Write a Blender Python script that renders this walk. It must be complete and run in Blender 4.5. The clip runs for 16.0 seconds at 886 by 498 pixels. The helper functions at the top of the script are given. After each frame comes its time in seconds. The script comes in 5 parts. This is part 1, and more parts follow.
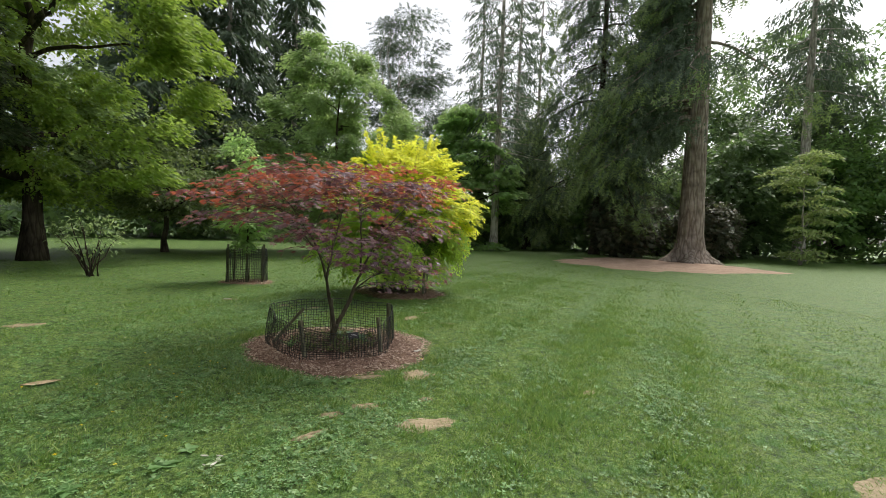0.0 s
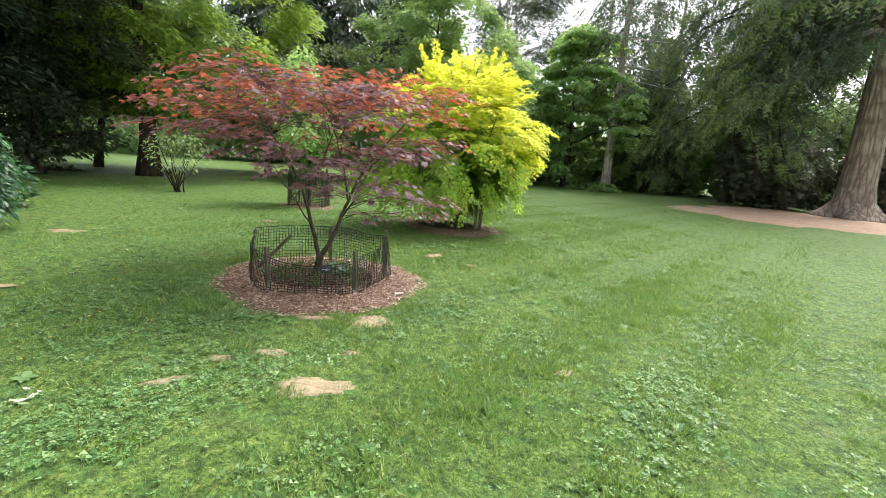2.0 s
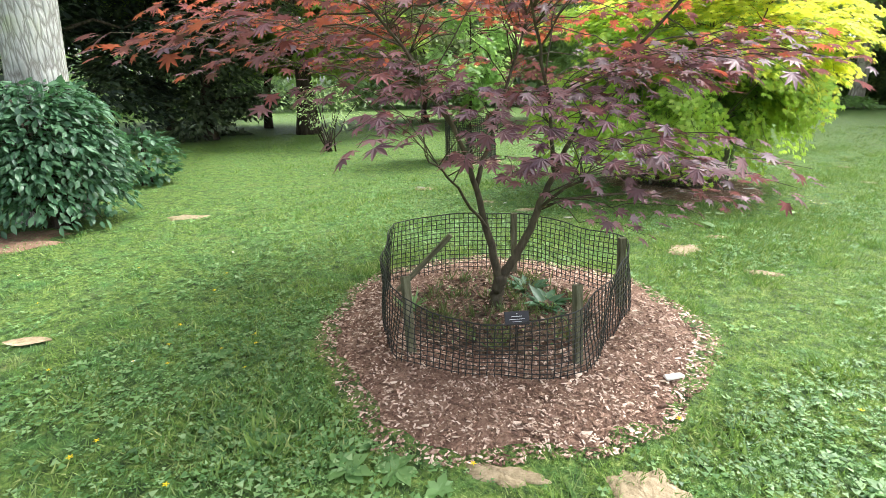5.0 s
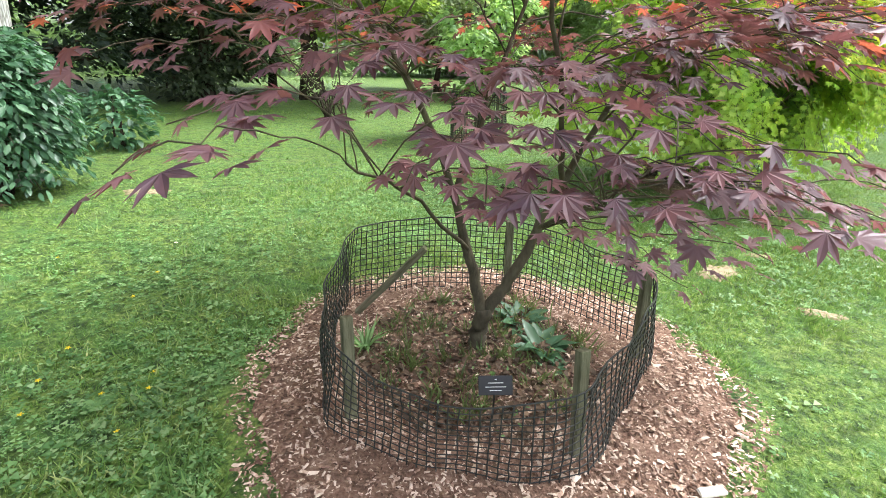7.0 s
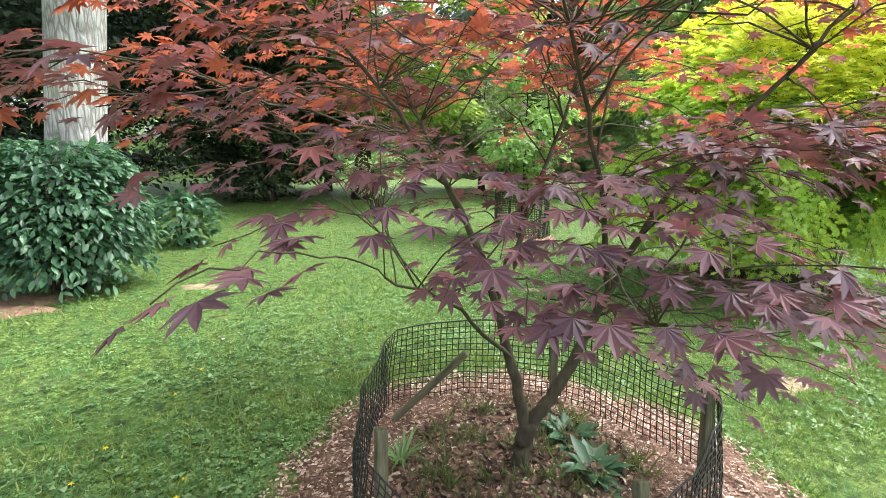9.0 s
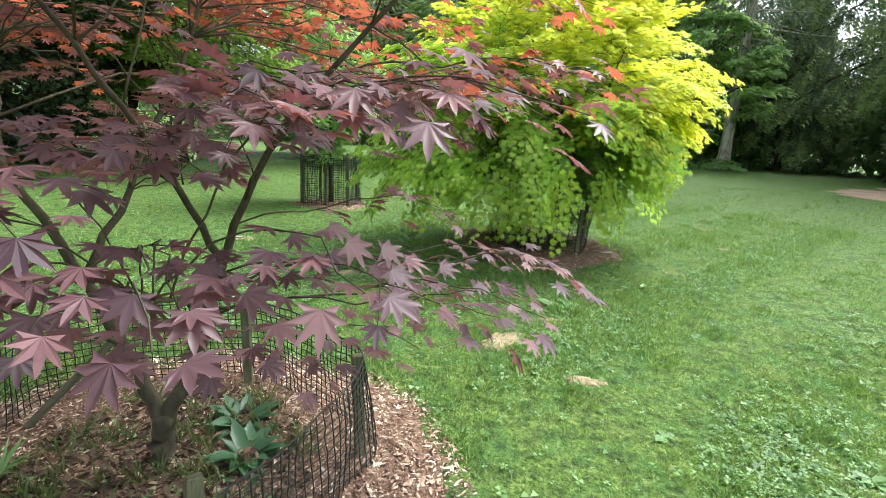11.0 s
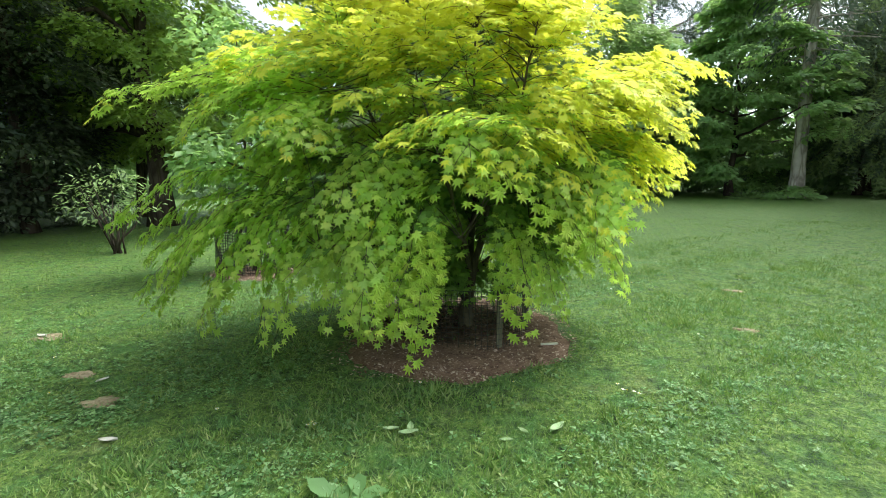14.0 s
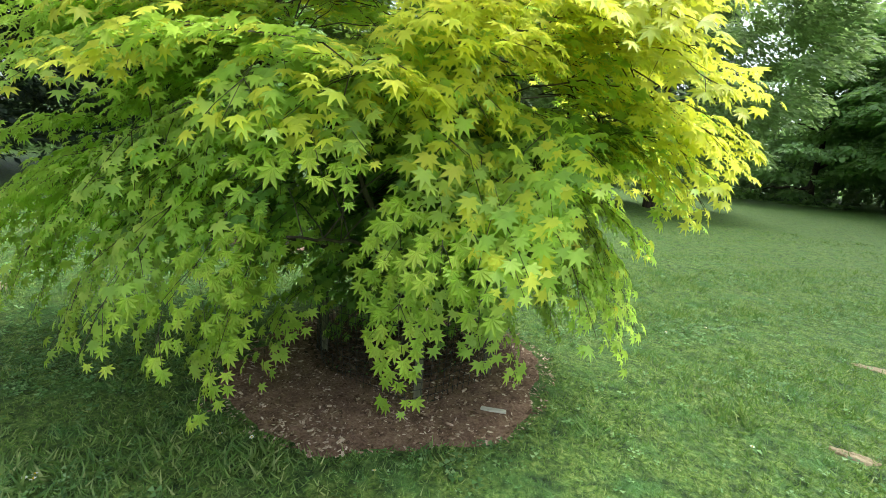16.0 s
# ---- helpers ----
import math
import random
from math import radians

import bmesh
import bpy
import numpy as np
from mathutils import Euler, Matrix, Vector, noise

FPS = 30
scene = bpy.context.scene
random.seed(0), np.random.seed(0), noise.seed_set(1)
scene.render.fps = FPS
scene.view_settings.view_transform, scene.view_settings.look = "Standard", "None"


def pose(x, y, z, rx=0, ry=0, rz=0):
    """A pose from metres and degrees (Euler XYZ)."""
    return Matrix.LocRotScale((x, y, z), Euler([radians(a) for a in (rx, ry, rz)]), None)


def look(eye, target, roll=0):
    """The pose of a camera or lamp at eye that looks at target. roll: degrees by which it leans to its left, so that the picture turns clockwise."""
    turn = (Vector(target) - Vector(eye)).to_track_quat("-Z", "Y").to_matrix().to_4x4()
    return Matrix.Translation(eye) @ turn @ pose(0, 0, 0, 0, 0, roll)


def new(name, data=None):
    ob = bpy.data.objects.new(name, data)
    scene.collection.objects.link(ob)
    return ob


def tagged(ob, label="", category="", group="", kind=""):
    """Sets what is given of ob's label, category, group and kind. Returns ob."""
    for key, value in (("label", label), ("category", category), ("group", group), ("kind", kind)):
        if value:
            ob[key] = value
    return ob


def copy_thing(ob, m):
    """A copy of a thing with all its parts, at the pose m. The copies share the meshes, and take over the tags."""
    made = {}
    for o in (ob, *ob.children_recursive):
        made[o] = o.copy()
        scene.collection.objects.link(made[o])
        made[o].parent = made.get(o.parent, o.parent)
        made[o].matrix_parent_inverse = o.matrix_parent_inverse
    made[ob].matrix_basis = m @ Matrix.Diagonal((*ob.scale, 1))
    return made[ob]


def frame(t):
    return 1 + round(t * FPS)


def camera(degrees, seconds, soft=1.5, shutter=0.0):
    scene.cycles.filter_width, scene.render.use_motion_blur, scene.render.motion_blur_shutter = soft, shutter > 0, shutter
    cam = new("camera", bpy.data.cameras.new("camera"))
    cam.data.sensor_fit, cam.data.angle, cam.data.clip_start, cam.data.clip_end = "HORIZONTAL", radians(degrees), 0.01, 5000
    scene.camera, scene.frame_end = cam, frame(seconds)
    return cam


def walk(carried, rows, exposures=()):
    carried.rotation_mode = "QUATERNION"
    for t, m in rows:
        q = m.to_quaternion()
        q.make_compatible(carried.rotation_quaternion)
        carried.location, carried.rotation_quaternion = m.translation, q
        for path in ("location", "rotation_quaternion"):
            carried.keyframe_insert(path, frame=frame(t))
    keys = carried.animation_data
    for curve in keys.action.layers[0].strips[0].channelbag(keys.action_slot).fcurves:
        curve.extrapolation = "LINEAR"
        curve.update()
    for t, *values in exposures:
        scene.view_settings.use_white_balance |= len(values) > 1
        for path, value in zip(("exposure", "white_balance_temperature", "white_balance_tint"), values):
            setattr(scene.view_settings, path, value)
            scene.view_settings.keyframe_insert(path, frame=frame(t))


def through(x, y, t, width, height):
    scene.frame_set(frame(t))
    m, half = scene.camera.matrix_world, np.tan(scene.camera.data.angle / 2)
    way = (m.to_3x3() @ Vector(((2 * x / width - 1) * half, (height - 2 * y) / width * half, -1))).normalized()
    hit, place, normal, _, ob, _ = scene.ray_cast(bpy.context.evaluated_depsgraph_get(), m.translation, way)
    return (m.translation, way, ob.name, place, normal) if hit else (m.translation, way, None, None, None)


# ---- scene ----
# ---- camera: one walk over the lawn, past the red maple to the yellow one ----
cam = camera(85.8, 16.0, soft=0.72)
METRES, EYE, TURN = 11.7, 1.65, -13.1
ROWS = [
    (0.0, 0.0, 0.0, 0.0, 0.1, -2.55, -2.23),
    (0.5, 0.0368, 0.0192, -0.0015, -2.09, -1.14, -2.31),
    (1.0, 0.0737, 0.0447, -0.0027, 0.65, -2.77, -2.87),
    (1.5, 0.1019, 0.0736, -0.0022, 4.28, -6.12, -4.37),
    (2.0, 0.1193, 0.1063, -0.0058, 14.68, -10.98, -4.46),
    (2.5, 0.1048, 0.1411, -0.0075, 27.71, -15.19, -3.43),
    (3.0, 0.0918, 0.1831, -0.0079, 33.96, -14.57, -2.3),
    (3.5, 0.0691, 0.2224, -0.0095, 38.1, -12.52, -0.99),
    (4.0, 0.0383, 0.2582, -0.0111, 38.94, -11.58, 1.35),
    (4.5, 0.0139, 0.2922, -0.0142, 36.75, -14.72, 1.82),
    (5.0, -0.0096, 0.3174, -0.0143, 32.68, -18.62, 1.18),
    (7.5, -0.0339, 0.3896, -0.0148, 35.5, -22.04, -1.89),
    (8.0, -0.0351, 0.3886, -0.0096, 37.16, -17.81, -0.96),
    (8.5, -0.0374, 0.3871, -0.0067, 39.88, -10.7, -0.34),
    (9.0, -0.0341, 0.39, -0.011, 40.14, -10.85, -0.66),
    (9.5, -0.0184, 0.3994, -0.0126, 39.0, -13.81, -0.95),
    (10.0, -0.0033, 0.4107, -0.0133, 34.13, -15.75, -1.79),
    (12.5, 0.0748, 0.5495, -0.0113, 16.51, -9.72, -3.23),
    (13.0, 0.0883, 0.5914, -0.0113, 25.95, -8.92, -1.1),
    (13.5, 0.0917, 0.6329, -0.0128, 30.75, -8.87, -0.58),
    (14.0, 0.101, 0.6725, -0.0105, 30.92, -9.09, 0.69),
    (14.5, 0.1116, 0.7088, -0.008, 35.73, -8.58, -0.77),
    (15.0, 0.1151, 0.75, -0.0131, 40.85, -11.08, -2.1),
    (15.5, 0.1253, 0.7918, -0.0136, 42.69, -10.35, -2.78),
    (16.0, 0.1316, 0.8352, -0.0129, 47.74, -11.58, -3.69),
]
walk(cam, [(t, pose(0, 0, EYE, 0, 0, TURN) @ pose(METRES * x, METRES * y, METRES * z, 90 + pitch, roll, yaw))
           for t, x, y, z, yaw, pitch, roll in ROWS],
     exposures=[(0.0, 0.5, 6450, 11), (0.5, 0.05, 6450, 11), (1.0, 0.4, 6450, 11), (1.6, 1.1, 6400, 12), (2.5, 1.45, 6350, 13), (3.5, 1.45, 6250, 12),
                (5.0, 1.75, 6150, 12), (8.0, 1.92, 6100, 12), (9.0, 1.78, 6150, 14), (10.0, 1.82, 6100, 11), (12.3, 1.15, 6000, 3), (14.0, 1.35, 5950, 4), (15.0, 1.45, 5950, 4), (16.0, 1.32, 6000, 5)])

# ---- light: bright overcast sky, a soft high sun behind thin cloud ----
SUN_ELEV, SUN_AZ = 56.0, 50.0          # azimuth clockwise from +y
world = bpy.data.worlds.new("overcast_sky")
scene.world = world
world.use_nodes = True
wn, wl = world.node_tree.nodes, world.node_tree.links
wn.clear()
sky = wn.new("ShaderNodeTexSky")
sky.sky_type, sky.sun_disc = "NISHITA", False
sky.sun_elevation, sky.sun_rotation = radians(SUN_ELEV), radians(SUN_AZ)
sky.dust_density, sky.air_density = 4.0, 1.0
pale = wn.new("ShaderNodeHueSaturation")
pale.inputs["Saturation"].default_value = 0.25
bg = wn.new("ShaderNodeBackground")
bg.inputs["Strength"].default_value = 0.145
wo = wn.new("ShaderNodeOutputWorld")
wl.new(sky.outputs[0], pale.inputs["Color"])
wl.new(pale.outputs[0], bg.inputs["Color"])
wl.new(bg.outputs[0], wo.inputs["Surface"])
sun = new("sun", bpy.data.lights.new("sun", "SUN"))
sun.data.energy, sun.data.angle, sun.data.color = 1.85, radians(24), (1.0, 0.96, 0.88)
e_, a_ = radians(SUN_ELEV), radians(SUN_AZ)
sun.matrix_world = look((60 * math.cos(e_) * math.sin(a_), 60 * math.cos(e_) * math.cos(a_), 60 * math.sin(e_)), (0, 0, 0))


# ---- materials ----
def node_mat(name):
    m = bpy.data.materials.new(name)
    m.use_nodes = True
    nt = m.node_tree
    nt.nodes.clear()
    return m, nt.nodes, nt.links, nt.nodes.new("ShaderNodeOutputMaterial")


def ramp(nodes, stops):
    r = nodes.new("ShaderNodeValToRGB")
    while len(r.color_ramp.elements) < len(stops):
        r.color_ramp.elements.new(0.5)
    for el, (p, c) in zip(r.color_ramp.elements, stops):
        el.position, el.color = p, (*c, 1)
    return r


def leaf_mat(name, cols, through_col, gloss=0.4, through=0.45, single=False, spec=0.5):
    """Leaf surface: tints vary leaf by leaf; light passes through the blade in its own colour."""
    cols = [(a, b, c + 0.012) for a, b, c in cols]
    through_col = (through_col[0], through_col[1], through_col[2] + 0.03)
    m, n, l, out = node_mat(name)
    if single:
        rnd = n.new("ShaderNodeObjectInfo").outputs["Random"]
    else:
        rnd = n.new("ShaderNodeNewGeometry").outputs["Random Per Island"]
    r = ramp(n, [(i / max(1, len(cols) - 1), c) for i, c in enumerate(cols)])
    l.new(rnd, r.inputs["Fac"])
    tc = n.new("ShaderNodeTexCoord")
    nz = n.new("ShaderNodeTexNoise")
    nz.inputs["Scale"].default_value = 1.3
    nz.inputs["Detail"].default_value = 3
    l.new(tc.outputs["Object"], nz.inputs["Vector"])
    mul = n.new("ShaderNodeMapRange")
    mul.inputs["From Min"].default_value, mul.inputs["From Max"].default_value = 0.25, 0.75
    mul.inputs["To Min"].default_value, mul.inputs["To Max"].default_value = 0.75, 1.25
    l.new(nz.outputs["Fac"], mul.inputs["Value"])
    hsv = n.new("ShaderNodeHueSaturation")
    l.new(r.outputs["Color"], hsv.inputs["Color"])
    l.new(mul.outputs[0], hsv.inputs["Value"])
    p = n.new("ShaderNodeBsdfPrincipled")
    p.inputs["Roughness"].default_value = gloss
    p.inputs["Specular IOR Level"].default_value = spec
    l.new(hsv.outputs["Color"], p.inputs["Base Color"])
    t = n.new("ShaderNodeBsdfTranslucent")
    hs2 = n.new("ShaderNodeHueSaturation")
    hs2.inputs["Color"].default_value = (*through_col, 1)
    l.new(mul.outputs[0], hs2.inputs["Value"])
    l.new(hs2.outputs["Color"], t.inputs["Color"])
    mix = n.new("ShaderNodeMixShader")
    mix.inputs["Fac"].default_value = through
    l.new(p.outputs[0], mix.inputs[1])
    l.new(t.outputs[0], mix.inputs[2])
    l.new(mix.outputs[0], out.inputs["Surface"])
    return m


def rough_mat(name, cols, scale=(8, 8, 8), detail=6, bump=0.4, rough=0.85, bump_scale=None, vary="none", spec=0.3, dist=0.02):
    """Matt natural surface: noise-tinted at two scales with relief."""
    m, n, l, out = node_mat(name)
    tc = n.new("ShaderNodeTexCoord")
    mp = n.new("ShaderNodeMapping")
    mp.inputs["Scale"].default_value = scale
    l.new(tc.outputs["Object"], mp.inputs["Vector"])
    a = n.new("ShaderNodeTexNoise")
    a.inputs["Scale"].default_value, a.inputs["Detail"].default_value, a.inputs["Roughness"].default_value = 1.0, detail, 0.65
    l.new(mp.outputs[0], a.inputs["Vector"])
    b = n.new("ShaderNodeTexNoise")
    b.inputs["Scale"].default_value, b.inputs["Detail"].default_value = 0.17, 3
    l.new(mp.outputs[0], b.inputs["Vector"])
    ad = n.new("ShaderNodeMath")
    ad.operation = "MULTIPLY_ADD"
    ad.inputs[1].default_value, ad.inputs[2].default_value = 0.55, -0.27
    l.new(b.outputs["Fac"], ad.inputs[0])
    su = n.new("ShaderNodeMath")
    su.operation = "ADD"
    l.new(a.outputs["Fac"], su.inputs[0])
    l.new(ad.outputs[0], su.inputs[1])
    fac = su.outputs[0]
    if vary != "none":
        src = n.new("ShaderNodeObjectInfo").outputs["Random"] if vary == "object" else n.new("ShaderNodeNewGeometry").outputs["Random Per Island"]
        k = n.new("ShaderNodeMath")
        k.operation = "MULTIPLY_ADD"
        k.inputs[1].default_value, k.inputs[2].default_value = 0.6, -0.3
        l.new(src, k.inputs[0])
        s2 = n.new("ShaderNodeMath")
        s2.operation = "ADD"
        l.new(fac, s2.inputs[0])
        l.new(k.outputs[0], s2.inputs[1])
        fac = s2.outputs[0]
    r = ramp(n, [(0.25 + 0.5 * i / max(1, len(cols) - 1), c) for i, c in enumerate(cols)])
    l.new(fac, r.inputs["Fac"])
    p = n.new("ShaderNodeBsdfPrincipled")
    p.inputs["Roughness"].default_value = rough
    p.inputs["Specular IOR Level"].default_value = spec
    l.new(r.outputs["Color"], p.inputs["Base Color"])
    if bump:
        bp = n.new("ShaderNodeBump")
        bp.inputs["Strength"].default_value, bp.inputs["Distance"].default_value = bump, dist
        l.new(a.outputs["Fac"], bp.inputs["Height"])
        l.new(bp.outputs[0], p.inputs["Normal"])
    l.new(p.outputs[0], out.inputs["Surface"])
    return m


def bark_mat(name, cols, ridge=14.0, along=2.2, bump=0.8, dist=0.03):
    """Fissured bark: upright ridges from stretched cells over a mottled tint."""
    m, n, l, out = node_mat(name)
    tc = n.new("ShaderNodeTexCoord")
    mp = n.new("ShaderNodeMapping")
    mp.inputs["Scale"].default_value = (ridge, ridge, along)
    l.new(tc.outputs["Object"], mp.inputs["Vector"])
    wob = n.new("ShaderNodeTexNoise")
    wob.inputs["Scale"].default_value, wob.inputs["Detail"].default_value = 0.8, 4
    l.new(mp.outputs[0], wob.inputs["Vector"])
    mixv = n.new("ShaderNodeMix")
    mixv.data_type = "VECTOR"
    mixv.inputs["Factor"].default_value = 0.55
    l.new(mp.outputs[0], mixv.inputs[4])
    l.new(wob.outputs["Color"], mixv.inputs[5])
    v = n.new("ShaderNodeTexVoronoi")
    v.feature = "DISTANCE_TO_EDGE"
    v.inputs["Scale"].default_value = 1.0
    l.new(mixv.outputs[1], v.inputs["Vector"])
    edge = n.new("ShaderNodeMapRange")
    edge.inputs["From Max"].default_value = 0.3
    l.new(v.outputs["Distance"], edge.inputs["Value"])
    nz = n.new("ShaderNodeTexNoise")
    nz.inputs["Scale"].default_value, nz.inputs["Detail"].default_value = 2.5, 7
    l.new(tc.outputs["Object"], nz.inputs["Vector"])
    r = ramp(n, [(0.28 + 0.44 * i / max(1, len(cols) - 1), c) for i, c in enumerate(cols)])
    l.new(nz.outputs["Fac"], r.inputs["Fac"])
    dk = n.new("ShaderNodeMix")
    dk.data_type = "RGBA"
    dk.blend_type = "MULTIPLY"
    dk.inputs[0].default_value = 0.8
    gr = ramp(n, [(0.0, (0.42, 0.39, 0.35)), (0.6, (1, 1, 1))])
    l.new(edge.outputs[0], gr.inputs["Fac"])
    l.new(r.outputs["Color"], dk.inputs[6])
    l.new(gr.outputs["Color"], dk.inputs[7])
    p = n.new("ShaderNodeBsdfPrincipled")
    p.inputs["Roughness"].default_value = 0.9
    p.inputs["Specular IOR Level"].default_value = 0.2
    l.new(dk.outputs[2], p.inputs["Base Color"])
    bp = n.new("ShaderNodeBump")
    bp.inputs["Strength"].default_value, bp.inputs["Distance"].default_value = bump, dist
    l.new(edge.outputs[0], bp.inputs["Height"])
    l.new(bp.outputs[0], p.inputs["Normal"])
    l.new(p.outputs[0], out.inputs["Surface"])
    return m


def turf_mat(name, dark, cols, cool, straw, through_col, blade):
    """Lawn: hue drifts from cool clover green to straw over spans of a hand and of a metre."""
    m, n, l, out = node_mat(name)
    tc = n.new("ShaderNodeTexCoord")

    def cloud(scale, detail, lo, hi):
        z = n.new("ShaderNodeTexNoise")
        z.inputs["Scale"].default_value, z.inputs["Detail"].default_value, z.inputs["Roughness"].default_value = scale, detail, 0.62
        l.new(tc.outputs["Object"], z.inputs["Vector"])
        r = n.new("ShaderNodeMapRange")
        r.inputs["From Min"].default_value, r.inputs["From Max"].default_value = lo, hi
        l.new(z.outputs["Fac"], r.inputs["Value"])
        return r.outputs[0], z

    def blend(fac, a, b):
        x = n.new("ShaderNodeMix")
        x.data_type = "RGBA"
        l.new(fac, x.inputs[0])
        for i, v in ((6, a), (7, b)):
            if isinstance(v, tuple):
                x.inputs[i].default_value = (*v, 1)
            else:
                l.new(v, x.inputs[i])
        return x.outputs[2]

    fine, fnode = cloud(34, 9, 0.33, 0.67)
    if blade:
        fine = n.new("ShaderNodeNewGeometry").outputs["Random Per Island"]
    r = ramp(n, [(i / (len(cols) - 1), c) for i, c in enumerate(cols)])
    l.new(fine, r.inputs["Fac"])
    c1 = blend(cloud(3.3, 4, 0.47, 0.72)[0], r.outputs["Color"], cool)
    c2 = blend(cloud(1.7, 6, 0.58, 0.86)[0], c1, straw)
    # dark blotches: shade in the gaps between blades, painted into the turf
    c3 = blend(cloud(9.0, 6, 0.47, 0.70)[0], c2, dark)
    p = n.new("ShaderNodeBsdfPrincipled")
    p.inputs["Roughness"].default_value = 0.6
    p.inputs["Specular IOR Level"].default_value = 0.3
    l.new(c3, p.inputs["Base Color"])
    if blade:
        t = n.new("ShaderNodeBsdfTranslucent")
        t.inputs["Color"].default_value = (*through_col, 1)
        mix = n.new("ShaderNodeMixShader")
        mix.inputs["Fac"].default_value = 0.3
        l.new(p.outputs[0], mix.inputs[1])
        l.new(t.outputs[0], mix.inputs[2])
        l.new(mix.outputs[0], out.inputs["Surface"])
    else:
        bp = n.new("ShaderNodeBump")
        bp.inputs["Strength"].default_value, bp.inputs["Distance"].default_value = 1.0, 0.04
        l.new(fnode.outputs["Fac"], bp.inputs["Height"])
        l.new(bp.outputs[0], p.inputs["Normal"])
        l.new(p.outputs[0], out.inputs["Surface"])
    return m


